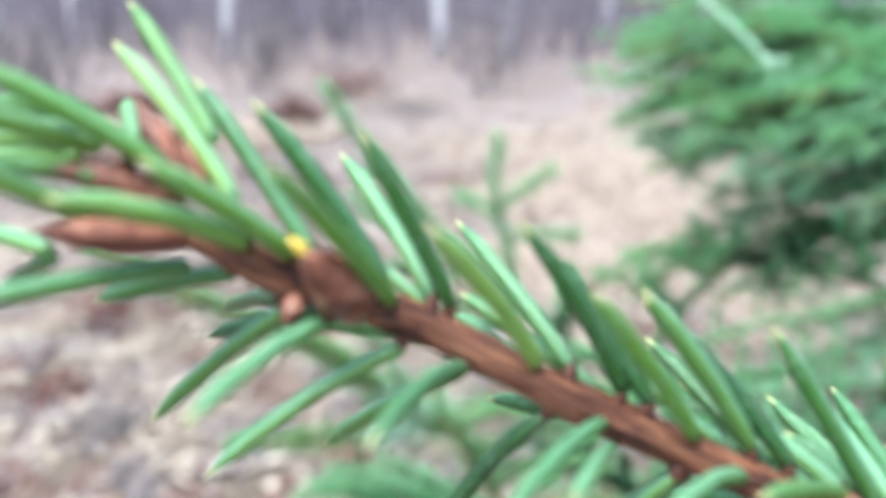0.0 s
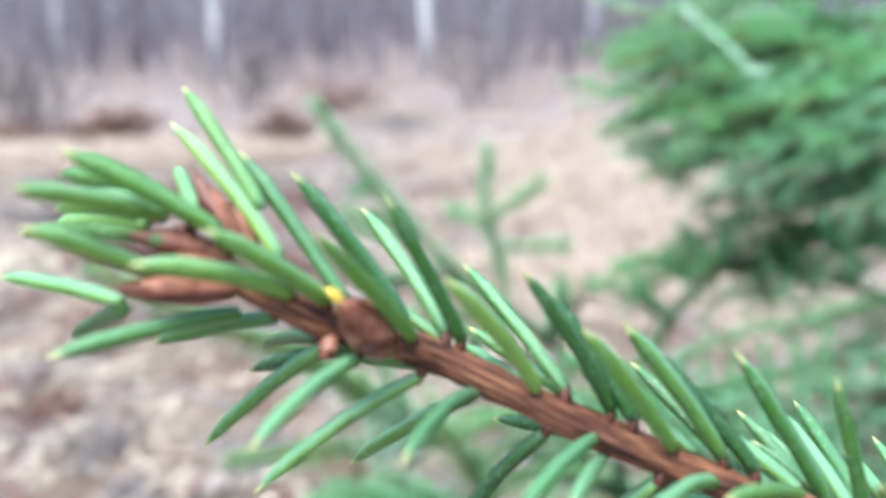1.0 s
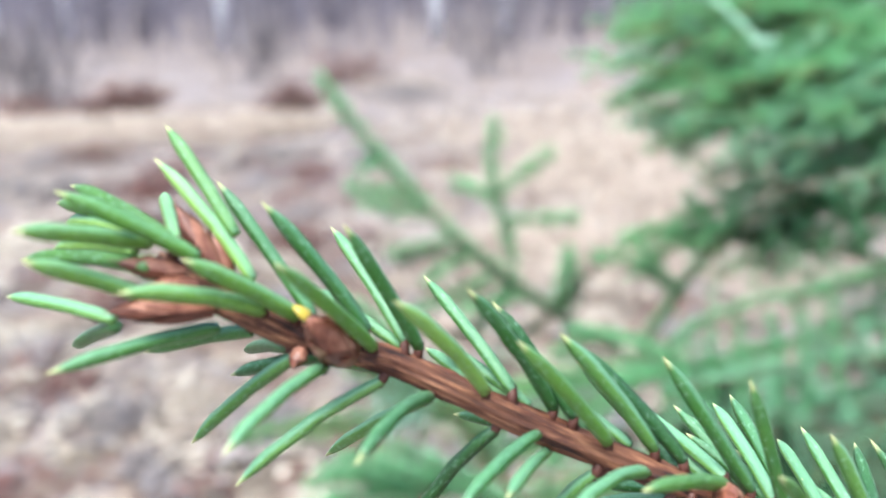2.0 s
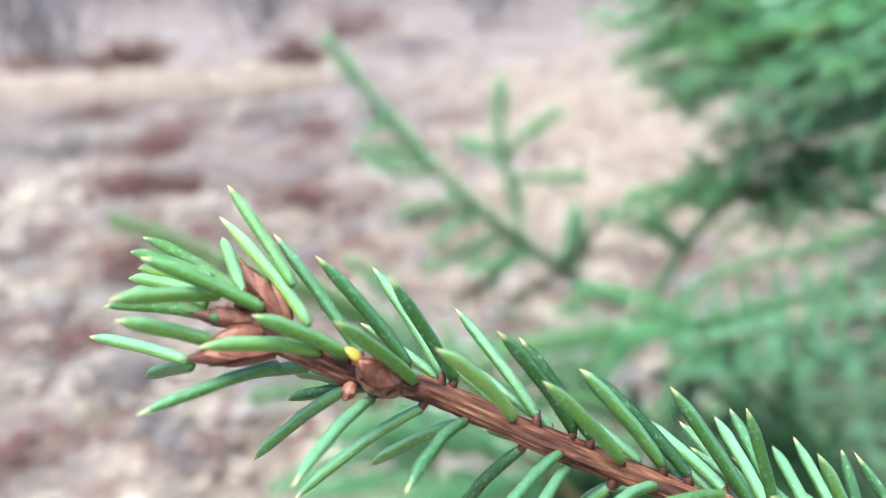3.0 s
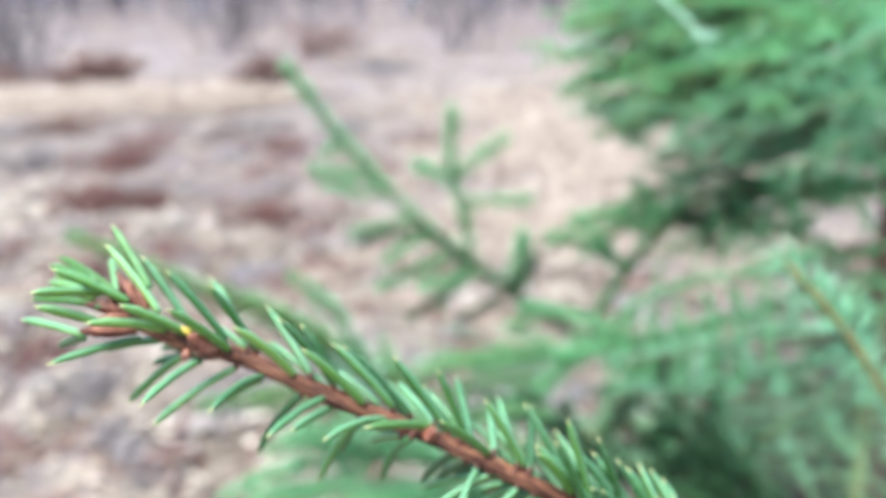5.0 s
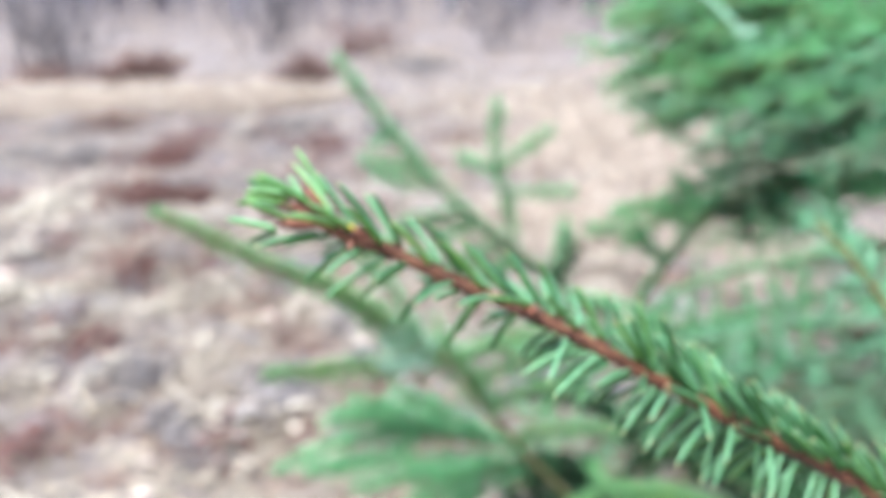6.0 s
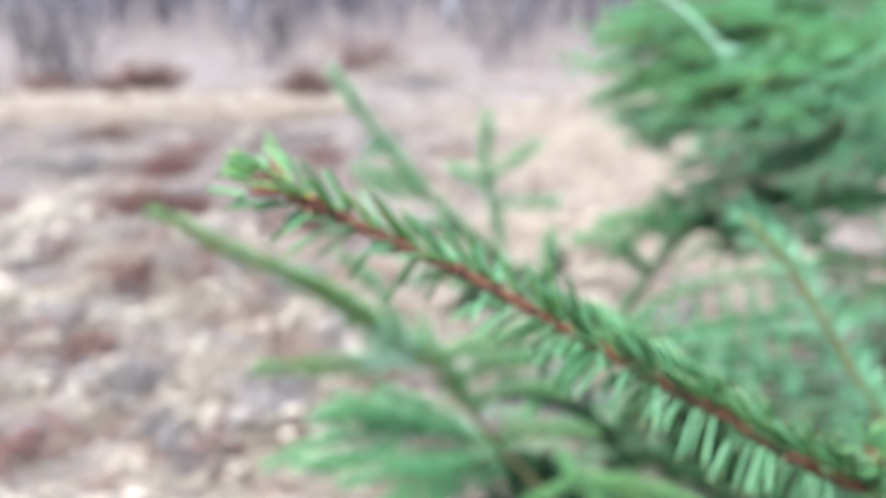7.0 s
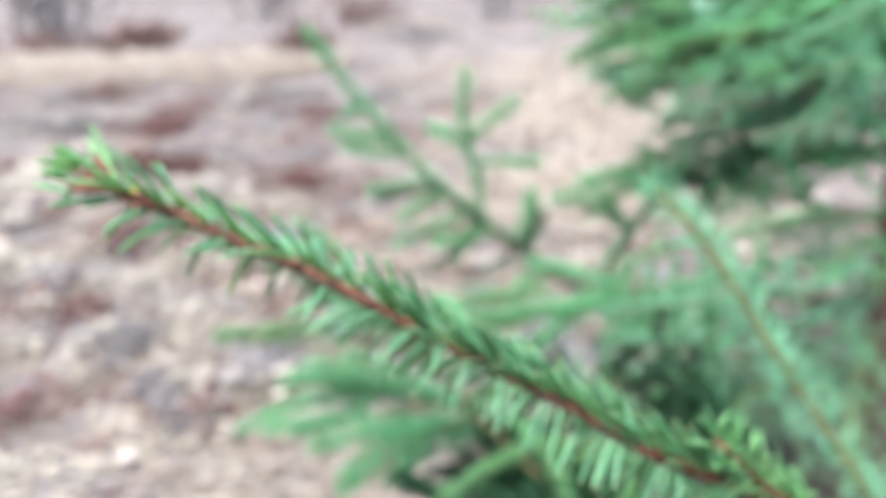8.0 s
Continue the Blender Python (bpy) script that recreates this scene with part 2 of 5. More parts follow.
# ---- building helpers ----
def mesh_of(name, verts, faces, mat, smooth=False):
    me = bpy.data.meshes.new(name)
    me.from_pydata([tuple(v) for v in verts], [], [tuple(f) for f in faces])
    me.materials.append(mat)
    if smooth:
        me.shade_smooth()
    me.update()
    return me


def mesh_arrays(name, verts, tris, mat):
    """A mesh of triangles from numpy arrays."""
    me = bpy.data.meshes.new(name)
    nv, nf = len(verts), len(tris)
    me.vertices.add(nv)
    me.vertices.foreach_set("co", np.asarray(verts, np.float32).ravel())
    me.loops.add(nf * 3)
    me.loops.foreach_set("vertex_index", np.asarray(tris, np.int32).ravel())
    me.polygons.add(nf)
    me.polygons.foreach_set("loop_start", np.arange(0, nf * 3, 3, dtype=np.int32))
    me.update(calc_edges=True)
    me.materials.append(mat)
    return me


def part(name, me, parent, label="", kind=""):
    ob = new(name, me)
    ob.parent = parent
    return tagged(ob, label=label, kind=kind)


def thing(name, me, label, category, group="", kind=""):
    return tagged(new(name, me), label, category, group, kind)


def unit(v):
    v = np.asarray(v, float)
    return v / (np.linalg.norm(v, axis=-1, keepdims=True) + 1e-12)


def resample(pts, step):
    """Smooth polyline through the points with even steps; returns points and running length."""
    pts = np.asarray(pts, float)
    n = len(pts)
    if n > 2:
        fine = []
        ext = np.vstack([2 * pts[0] - pts[1], pts, 2 * pts[-1] - pts[-2]])
        for i in range(n - 1):
            p0, p1, p2, p3 = ext[i:i + 4]
            for u in np.linspace(0, 1, 12, endpoint=False):
                fine.append(0.5 * (2 * p1 + (p2 - p0) * u + (2 * p0 - 5 * p1 + 4 * p2 - p3) * u * u + (3 * p1 - p0 - 3 * p2 + p3) * u ** 3))
        fine.append(pts[-1])
        pts = np.array(fine)
    run = np.r_[0, np.cumsum(np.linalg.norm(np.diff(pts, axis=0), axis=1))]
    k = max(2, int(run[-1] / step) + 1)
    s = np.linspace(0, run[-1], k)
    return np.stack([np.interp(s, run, pts[:, i]) for i in range(3)], 1), s


def tube(pts, radii, sides=8, ridge=None):
    """Vertices and triangles of a closed tube; ridge(i, angle) scales the radius."""
    pts = np.asarray(pts, float)
    n = len(pts)
    tang = unit(np.gradient(pts, axis=0))
    ref = np.array([0.0, 1.0, 0.0]) if abs(tang[0][1]) < 0.9 else np.array([1.0, 0, 0])
    V, F = [], []
    u = unit(np.cross(tang[0], ref))
    for i in range(n):
        u = unit(u - tang[i] * (u @ tang[i]))
        w = np.cross(tang[i], u)
        for j in range(sides):
            a = 2 * math.pi * j / sides
            r = radii[i] * (ridge(i, a) if ridge else 1.0)
            V.append(pts[i] + r * (math.cos(a) * u + math.sin(a) * w))
    for i in range(n - 1):
        for j in range(sides):
            a, b = i * sides + j, i * sides + (j + 1) % sides
            F += [(a, b, b + sides), (a, b + sides, a + sides)]
    V += [pts[0], pts[-1]]
    for j in range(sides):
        F.append((len(V) - 2, (j + 1) % sides, j))
        F.append((len(V) - 1, (n - 1) * sides + j, (n - 1) * sides + (j + 1) % sides))
    return np.array(V), np.array(F)


def joined(pieces):
    V, F, o = [], [], 0
    for v, f in pieces:
        V.append(np.asarray(v, float))
        F.append(np.asarray(f, int) + o)
        o += len(v)
    return np.vstack(V), np.vstack(F)


def spikes(B, D, L, W, rng):
    """Many small tapered three-sided needles or blades: bases B, directions D, lengths L, widths W."""
    n = len(B)
    r = unit(rng.normal(size=(n, 3)))
    U = unit(np.cross(D, r))
    V = np.cross(D, U)
    out = np.empty((n, 7, 3))
    mid = B + D * (L * 0.55)[:, None]
    for k in range(3):
        a = 2 * math.pi * k / 3
        off = (math.cos(a) * U + math.sin(a) * V) * (W * 0.5)[:, None]
        out[:, k] = B + off * 0.6
        out[:, 3 + k] = mid + off
    out[:, 6] = B + D * L[:, None]
    tri = np.array([(0, 1, 4), (0, 4, 3), (1, 2, 5), (1, 5, 4), (2, 0, 3), (2, 3, 5), (3, 4, 6), (4, 5, 6), (5, 3, 6)])
    T = (tri[None] + (np.arange(n) * 7)[:, None, None]).reshape(-1, 3)
    return out.reshape(-1, 3), T


def needles_on(twigs, rng, per_metre=1500, length=0.0165, width=0.0016, tilt=54, turn=1.15, slim=0.0):
    """Needles round each twig polyline (given from base to tip), fuller on the upper side."""
    Bs, Ds, Ks = [], [], []
    for pts, r in twigs:
        p, s = resample(pts, 0.01)
        n = max(6, int(s[-1] * per_metre))
        t = rng.uniform(0, 1, n) ** 0.9 * s[-1]
        P = np.stack([np.interp(t, s, p[:, i]) for i in range(3)], 1)
        tg = unit(np.gradient(p, axis=0))
        Tn = unit(np.stack([np.interp(t, s, tg[:, i]) for i in range(3)], 1))
        side = unit(np.cross(Tn, np.array([0, 0, 1.0])) + 1e-6)
        up = np.cross(side, Tn)
        az = rng.normal(0, turn, n)
        out = np.cos(az)[:, None] * up + np.sin(az)[:, None] * side
        endness = t / s[-1]
        tl = np.radians(rng.normal(tilt, 9, n) - 22 * np.clip(endness - 0.9, 0, 1) * 10)
        Ds.append(unit(np.cos(tl)[:, None] * Tn + np.sin(tl)[:, None] * out))
        Bs.append(P)
        Ks.append(1 - slim * endness)
    B, D = np.vstack(Bs), np.vstack(Ds)
    n = len(B)
    return spikes(B, D, length * np.concatenate(Ks) * rng.uniform(0.75, 1.15, n), width * rng.uniform(0.85, 1.2, n), rng)


def frond(axis, rng, side_len=0.22, gap=0.05, start=0.15, droop=0.15, second=True, spread=55, taper=0.75, wild=0.4):
    """Twigs of a spruce frond: the axis and its side shoots, shorter toward the tip, each with small shoots of its own."""
    p, s = resample(axis, 0.02)
    total = s[-1]
    twigs = [(p, 0.004)]
    t = total * start
    flip = 1
    while t < total * 0.95:
        i = min(int(t / total * (len(p) - 1)), len(p) - 2)
        tg = unit(p[i + 1] - p[i])
        side = unit(np.cross(tg, [0, 0, 1.0])) * flip
        roll = rng.normal(0, wild)
        side = math.cos(roll) * side + math.sin(roll) * np.cross(side, tg)
        ang = math.radians(spread + rng.normal(0, 6))
        d = math.cos(ang) * tg + math.sin(ang) * side
        d[2] += rng.normal(0.0, 0.10)
        d = unit(d)
        ln = side_len * (1 - taper * t / total) * rng.uniform(0.7, 1.15)
        mid = p[i] + d * ln * 0.5 + np.array([0, 0, -droop * ln * 0.15])
        end = p[i] + d * ln * (1 - 0.2 * droop) + tg * ln * 0.12 + np.array([0, 0, -droop * ln * 0.45])
        tw = np.array([p[i], mid, end])
        twigs.append((tw, 0.0014))
        if second and ln > 0.09:
            for q in ((0.35, 0.65) if rng.uniform() < 0.5 else (0.5,)):
                for f2 in (1, -1):
                    b = tw[0] * (1 - q) + tw[2] * q
                    dd = unit(tw[2] - tw[0])
                    sd = unit(np.cross(dd, [0, 0, 1.0])) * f2
                    l2 = ln * (1 - q) * 0.55 + 0.015
                    e = b + (dd * 0.6 + sd * 0.75 + np.array([0, 0, rng.normal(0, 0.35)])) * l2
                    twigs.append((np.array([b, (b + e) / 2 + np.array([0, 0, 0.03 * l2]), e]), 0.0009))
        flip = -flip
        t += gap * rng.uniform(0.6, 1.2)
    return twigs


def wood_of(twigs, base_r, sides=5):
    pieces = []
    for k, (pts, r) in enumerate(twigs):
        p, s = resample(pts, 0.03 if k else 0.02)
        r0 = base_r if k == 0 else r
        pieces.append(tube(p, np.linspace(r0, r0 * 0.3 + 0.0006, len(p)), sides))
    return joined(pieces)


def foliage_branch(tree, axis, rng, base_r=0.007, label="", per_metre=1500, length=0.0175, tilt=54, wood=None, leafy=None, **kw):
    """One branch of a tree: bare wood as the part, with its needles as one mesh under it."""
    tw = frond(axis, rng, **kw)
    v, f = wood_of(tw, base_r)
    br = part("branch", mesh_arrays("branch_wood", v, f, wood or M_BARK), tree, label)
    nv, nf = needles_on(tw, rng, per_metre=per_metre, length=length, tilt=tilt)
    part("needles", mesh_arrays("needles", nv, nf, leafy or M_FOLIAGE), br, kind="stuff")
    return br


def free_branch(tree, sprays, rng, bare=0.35, mat=None, per_metre=2600, length=0.024, tilt=60, base_r=0.006, wood=None, label="", **kw):
    """A branch given shoot by shoot, the first being its axis, bare towards the trunk."""
    tw = [(np.array(q), 0.0022) for q in sprays]
    v, f = wood_of(tw, base_r)
    br = part("branch", mesh_arrays("branch_wood", v, f, wood or M_BARK), tree, label)
    p, s = resample(sprays[0], 0.02)
    leafy = [(p[int(len(p) * bare):], 0.003)] + tw[1:]
    nv, nf = needles_on(leafy, rng, per_metre=per_metre, length=length, tilt=tilt, **kw)
    part("needles", mesh_arrays("needles", nv, nf, mat or M_FOLIAGE), br, kind="stuff")


# ---- ground ----
def ground_z(x, y):
    near = 1 / (1 + (np.hypot(x, y) / 40) ** 2)
    return near * (0.035 * np.sin(x * 1.3 + 0.4) * np.cos(y * 0.9) + 0.05 * np.sin(0.33 * x + 0.21 * y) + 0.012 * np.sin(4.1 * x + 2.7 * y) * np.cos(3.3 * y - x)) - 0.02


def build_ground():
    u = np.linspace(-1, 1, 221)
    xs = 400 * np.sign(u) * np.abs(u) ** 3.4 + 6 * u
    ys = xs + 4
    X, Y = np.meshgrid(xs, ys)
    rng = np.random.default_rng(2)
    Z = ground_z(X, Y) + rng.normal(0, 0.006, X.shape)
    k = len(u)
    V = np.stack([X, Y, Z], -1).reshape(-1, 3)
    i, j = np.meshgrid(np.arange(k - 1), np.arange(k - 1))
    a = (j * k + i).ravel()
    T = np.vstack([np.stack([a, a + 1, a + k + 1], 1), np.stack([a, a + k + 1, a + k], 1)])
    me = mesh_arrays("ground", V, T, M_SOIL)
    me.shade_smooth()
    thing("ground", me, "forest clearing floor of pale leaf litter and dry grass", "ground", kind="structure")


build_ground()


def leaf_batch(x, y, rng, size, lift=0.012, rise=0.0):
    """Curled dead leaves lying on the ground: each a bent pointed blade."""
    n = len(x)
    base = np.array([(-0.5, 0, 0), (-0.22, 0.26, 0.05), (-0.22, -0.26, 0.07), (0.12, 0.28, 0.06), (0.12, -0.28, 0.05), (0.5, 0, 0.02), (-0.2, 0, 0.0), (0.14, 0, -0.01)])
    tri = np.array([(0, 6, 1), (0, 2, 6), (1, 6, 7), (1, 7, 3), (2, 7, 6), (2, 4, 7), (3, 7, 5), (7, 4, 5)])
    P = np.repeat(base[None], n, 0)
    P[:, :, 2] *= rng.uniform(0.2, 1.8, (n, 1))
    P[:, :, 1] *= rng.uniform(0.7, 1.5, (n, 1))
    P *= (size * rng.uniform(0.6, 1.35, n))[:, None, None]
    a, b, c = rng.uniform(0, 6.28, n), rng.normal(0, 0.2, n), rng.normal(0, 0.2, n)
    ca, sa = np.cos(a)[:, None], np.sin(a)[:, None]
    Z = P[:, :, 2] + P[:, :, 0] * np.tan(b)[:, None] * 0.6 + P[:, :, 1] * np.tan(c)[:, None] * 0.6
    X = P[:, :, 0] * ca - P[:, :, 1] * sa + x[:, None]
    Y = P[:, :, 0] * sa + P[:, :, 1] * ca + y[:, None]
    Z = Z - Z.min(1, keepdims=True) * 0.7 + (ground_z(x, y) + rise + lift * rng.uniform(0, 1.4, n))[:, None]
    V = np.stack([X, Y, Z], -1).reshape(-1, 3)
    T = (tri[None] + (np.arange(n) * 8)[:, None, None]).reshape(-1, 3)
    return V, T


def build_litter():
    rng = np.random.default_rng(11)
    n = 120000
    r = np.concatenate([np.abs(rng.normal(0, 3.2, n * 2 // 3)), rng.uniform(2.0, 17.0, n - n * 2 // 3)])
    a = rng.uniform(0, 2 * math.pi, n)
    x, y = -0.3 + r * np.cos(a), 3.2 + r * np.sin(a)
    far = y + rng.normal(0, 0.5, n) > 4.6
    for pick, mat, label in ((~far, M_LEAF, "fallen dead leaves, pinkish tan and brown, covering the ground"), (far, M_FARLEAF, "greyish-pink dead leaves with a distance tint, covering the clearing")):
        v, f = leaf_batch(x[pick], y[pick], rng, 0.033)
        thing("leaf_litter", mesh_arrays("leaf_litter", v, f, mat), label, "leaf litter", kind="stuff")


build_litter()


def leaf_drift(x, y, sx, sy, seed, mat, label, share=1500):
    """A loose drift of like-coloured leaves, thinning out at its rim."""
    rng = np.random.default_rng(seed)
    n = int(1.5 * share * sx * sy) + 8
    v, f = leaf_batch(rng.normal(x, sx * 0.9, n), rng.normal(y, sy * 0.9, n), rng, 0.036, lift=0.034)
    thing("leaf_drift", mesh_arrays("leaf_drift", v, f, mat), label, "leaf litter", kind="stuff")


RUSSET = [(-1.88, 6.56, 0.14, 0.39), (-1.37, 3.77, 0.07, 0.21), (-1.07, 3.84, 0.05, 0.13), (-0.69, 3.14, 0.05, 0.07), (-0.47, 3.15, 0.04, 0.05), (-0.33, 3.36, 0.05, 0.07), (-0.88, 5.52, 0.1, 0.2), (-0.33, 5.44, 0.08, 0.17),
          (-1.63, 8.11, 0.09, 0.24), (-1.27, 2.76, 0.05, 0.05), (-0.65, 2.27, 0.03, 0.03), (-1.35, 3.08, 0.03, 0.08), (0.21, 3.46, 0.06, 0.06), (-0.89, 2.69, 0.03, 0.04), (-2.23, 5.96, 0.07, 0.17), (-0.27, 2.35, 0.03, 0.03), (0.43, 2.97, 0.05, 0.05), (-1.78, 3.93, 0.05, 0.08)]
GREY = [(-2.72, 7.57, 0.12, 0.29), (-1.43, 5.15, 0.15, 0.12), (-0.93, 2.42, 0.03, 0.06), (-1.14, 2.22, 0.03, 0.04), (-2.91, 7.04, 0.11, 0.22), (-1.16, 5.95, 0.08, 0.16), (-1.11, 2.54, 0.03, 0.05), (-1.05, 7.28, 0.11, 0.23), (-0.69, 2.14, 0.03, 0.04),
        (-2.87, 6.15, 0.09, 0.2), (-0.69, 2.76, 0.04, 0.04), (1.32, 8.49, 0.09, 0.22)]
CREAM = [(-1.04, 1.83, 0.09, 0.06), (-2.05, 4.6, 0.10, 0.20), (-0.69, 3.28, 0.06, 0.06), (-1.58, 7.29, 0.07, 0.37), (-2.2, 4.76, 0.09, 0.25), (-1.03, 3.11, 0.05, 0.08), (-0.54, 2.97, 0.04, 0.07), (-0.47, 2.27, 0.08, 0.04), (-0.1, 2.5, 0.04, 0.04), (0.69, 3.76, 0.07, 0.14), (1.09, 3.93, 0.08, 0.14), (-1.9, 4.75, 0.07, 0.17),
         (-1.51, 3.32, 0.05, 0.08), (-1.1, 4.41, 0.07, 0.12), (-1.04, 3.46, 0.05, 0.07), (-1.09, 2.71, 0.04, 0.05), (-0.82, 2.42, 0.04, 0.04), (-1.27, 2.54, 0.03, 0.05), (-0.55, 1.99, 0.04, 0.03), (-0.28, 2.76, 0.05, 0.04), (-0.83, 3.39, 0.04, 0.06),
         (-0.27, 4.41, 0.09, 0.12), (0.44, 4.2, 0.07, 0.12), (-0.4, 2.54, 0.05, 0.04), (-1.47, 2.96, 0.04, 0.06)]
PALE = [(-5.26, 14.0, 0.5, 0.6), (-4.2, 14.4, 0.45, 0.6), (-2.44, 12.4, 0.45, 0.5), (-0.58, 10.3, 0.4, 0.4), (0.14, 10.5, 0.4, 0.4), (0.94, 9.4, 0.4, 0.45), (-1.0, 14.6, 0.5, 0.6), (1.32, 8.9, 0.3, 0.4), (-2.3, 10.9, 0.35, 0.4)]
for spots, mat, label in ((PALE, M_PALEGRASS, "drift of bleached pinkish-grey leaves and grass"), (RUSSET, M_RUSTLEAF, "drift of reddish-brown dead leaves on the ground"), (GREY, M_GREYLEAF, "drift of dull grey dead leaves on the ground"),
                          (CREAM, M_CREAMLEAF, "drift of bleached cream leaves and straw on the ground")):
    for k, q in enumerate(spots):
        leaf_drift(*q, 300 + k, mat, label, (9000 if mat is M_RUSTLEAF else 6500) * (0.35 if mat is M_PALEGRASS else 1.0 if q[1] > 3.5 else 0.4))


def leaf_heaps(seed, count, mat, label):
    """Small heaps of like-coloured leaves blown together all over the clearing."""
    rng = np.random.default_rng(seed)
    cy = 2.0 + 7.5 * rng.uniform(0, 1, count)
    cx = rng.uniform(-0.50, 0.26, count) * (cy + 0.6)
    wide = 0.012 * cy * rng.uniform(0.5, 1.5, count) + 0.014
    each = 44
    q = rng.normal(0, 1, (count, each, 2))
    x = (cx[:, None] + q[:, :, 0] * wide[:, None]).ravel()
    y = (cy[:, None] + q[:, :, 1] * wide[:, None] * 1.5).ravel()
    rise = (np.exp(-0.5 * (q ** 2).sum(2)) * wide[:, None] * 0.6).ravel()
    size = np.repeat(0.026 + 0.05 * wide, each)
    v, f = leaf_batch(x, y, rng, size, lift=0.03, rise=rise)
    thing("leaf_heaps", mesh_arrays("leaf_heaps", v, f, mat), label, "leaf litter", kind="stuff")


for k, (count, mat, label) in enumerate(((120, M_CREAMLEAF, "small heaps of bleached cream leaves all over the clearing"), (95, M_RUSTLEAF, "small heaps of reddish-brown dead leaves all over the clearing"),
                                         (90, M_GREYLEAF, "small heaps of grey dead leaves all over the clearing"), (30, M_PALEGRASS, "small heaps of pale grey-pink leaves and grass"))):
    leaf_heaps(410 + k, count, mat, label)


def tufts(cx, cy, rng, blades, height, spread, lean=0.9, width=0.004):
    """Arching dry blades round each centre, two spikes a blade."""
    n = len(cx) * blades
    x = np.repeat(cx, blades) + rng.normal(0, spread, n)
    y = np.repeat(cy, blades) + rng.normal(0, spread, n)
    B = np.stack([x, y, ground_z(x, y)], 1)
    a = rng.uniform(0, 6.28, n)
    k = np.abs(rng.normal(0, lean, n))
    D = unit(np.stack([np.cos(a) * k, np.sin(a) * k, np.ones(n)], 1))
    L = height * rng.uniform(0.4, 1.2, n)
    v1, t1 = spikes(B, D, L * 0.6, np.full(n, width), rng)
    B2 = B + D * (L * 0.5)[:, None]
    D2 = unit(D + np.stack([np.cos(a), np.sin(a), -0.7 * np.ones(n)], 1) * rng.uniform(0.3, 1.0, n)[:, None])
    v2, t2 = spikes(B2, D2, L * 0.7, np.full(n, width * 0.85), rng)
    return joined([(v1, t1), (v2, t2)])


def build_grass():
    rng = np.random.default_rng(5)
    cx, cy = [], []
    for n, mx, my, sx, sy in ((200, -3.1, 8.2, 0.75, 0.32), (40, -1.6, 8.3, 0.35, 0.22), (150, 1.15, 5.8, 0.5, 0.8), (60, 1.7, 8.0, 1.0, 0.8), (50, 0.75, 4.0, 0.35, 0.4), (15, 0.0, 10.5, 3.0, 1.0)):
        cx.append(rng.normal(mx, sx, n))
        cy.append(rng.normal(my, sy, n))
    v, f = tufts(np.concatenate(cx), np.concatenate(cy), rng, 40, 0.20, 0.07, lean=1.6, width=0.008)
    thing("dry_grass", mesh_arrays("dry_grass", v, f, M_STRAW), "flattened tufts of straw-coloured dry grass on the clearing", "dry grass", kind="stuff")


build_grass()


def straw_litter():
    """Bleached grass stalks lying flat among the leaves, thick in some places and missing in others."""
    rng = np.random.default_rng(19)
    n = 15000
    y = 1.6 + 6.0 * rng.uniform(0, 1, n) ** 1.4
    x = rng.uniform(-0.62, 0.42, n) * (y + 0.3)
    thick = np.sin(2.6 * x + 1.1 * y) + np.sin(4.3 * y - 2.1 * x + 1.0) + 0.7 * np.sin(7.1 * x + 3.0 * y)
    keep = rng.normal(0, 0.6, n) + thick > 1.0
    x, y = x[keep], y[keep]
    n = len(x)
    B = np.stack([x, y, ground_z(x, y) + rng.uniform(0.018, 0.05, n)], 1)
    a = rng.normal(0.9, 0.8, n)
    D = unit(np.stack([np.cos(a), np.sin(a), rng.normal(0, 0.07, n)], 1))
    v, f = spikes(B, D, rng.uniform(0.05, 0.15, n), rng.uniform(0.004, 0.008, n), rng)
    thing("straw_litter", mesh_arrays("straw_litter", v, f, M_STRAW), "bleached cream grass stalks lying flat among dead leaves", "dry grass", kind="stuff")


straw_litter()


def bracken_clump(x, y, seed, height, spread, n):
    rng = np.random.default_rng(seed)
    v, f = tufts(np.array([x]), np.array([y]), rng, n, height, spread, lean=0.45, width=0.018)
    thing("bracken_clump", mesh_arrays("bracken_clump", v, f, M_RUST), "rusty brown clump of dead bracken standing in dry grass", "dead bracken", kind="stuff")


for i, (x, y, h, w, n) in enumerate(((-1.34, 8.75, 0.38, 0.065, 260), (-3.30, 9.5, 0.30, 0.10, 170), (-3.02, 9.55, 0.40, 0.10, 200), (-4.05, 9.6, 0.34, 0.18, 90), (-1.10, 12.0, 0.5, 0.24, 110))):
    bracken_clump(x, y, 40 + i, h, w, n)


def stalk_patch(x, y, height, spread, seed, mat, label):
    """Low patch of dead stalks and curled leaves that stand up out of the litter."""
    rng = np.random.default_rng(seed)
    n = int(18 + 260 * spread)
    v, f = tufts(rng.normal(x, spread * 1.35, n), rng.normal(y, spread * 1.6, n), rng, 4, height * 1.5, 0.012, lean=0.7, width=0.009)
    thing("dead_stalks", mesh_arrays("dead_stalks", v, f, mat), label, "dead plants", kind="stuff")


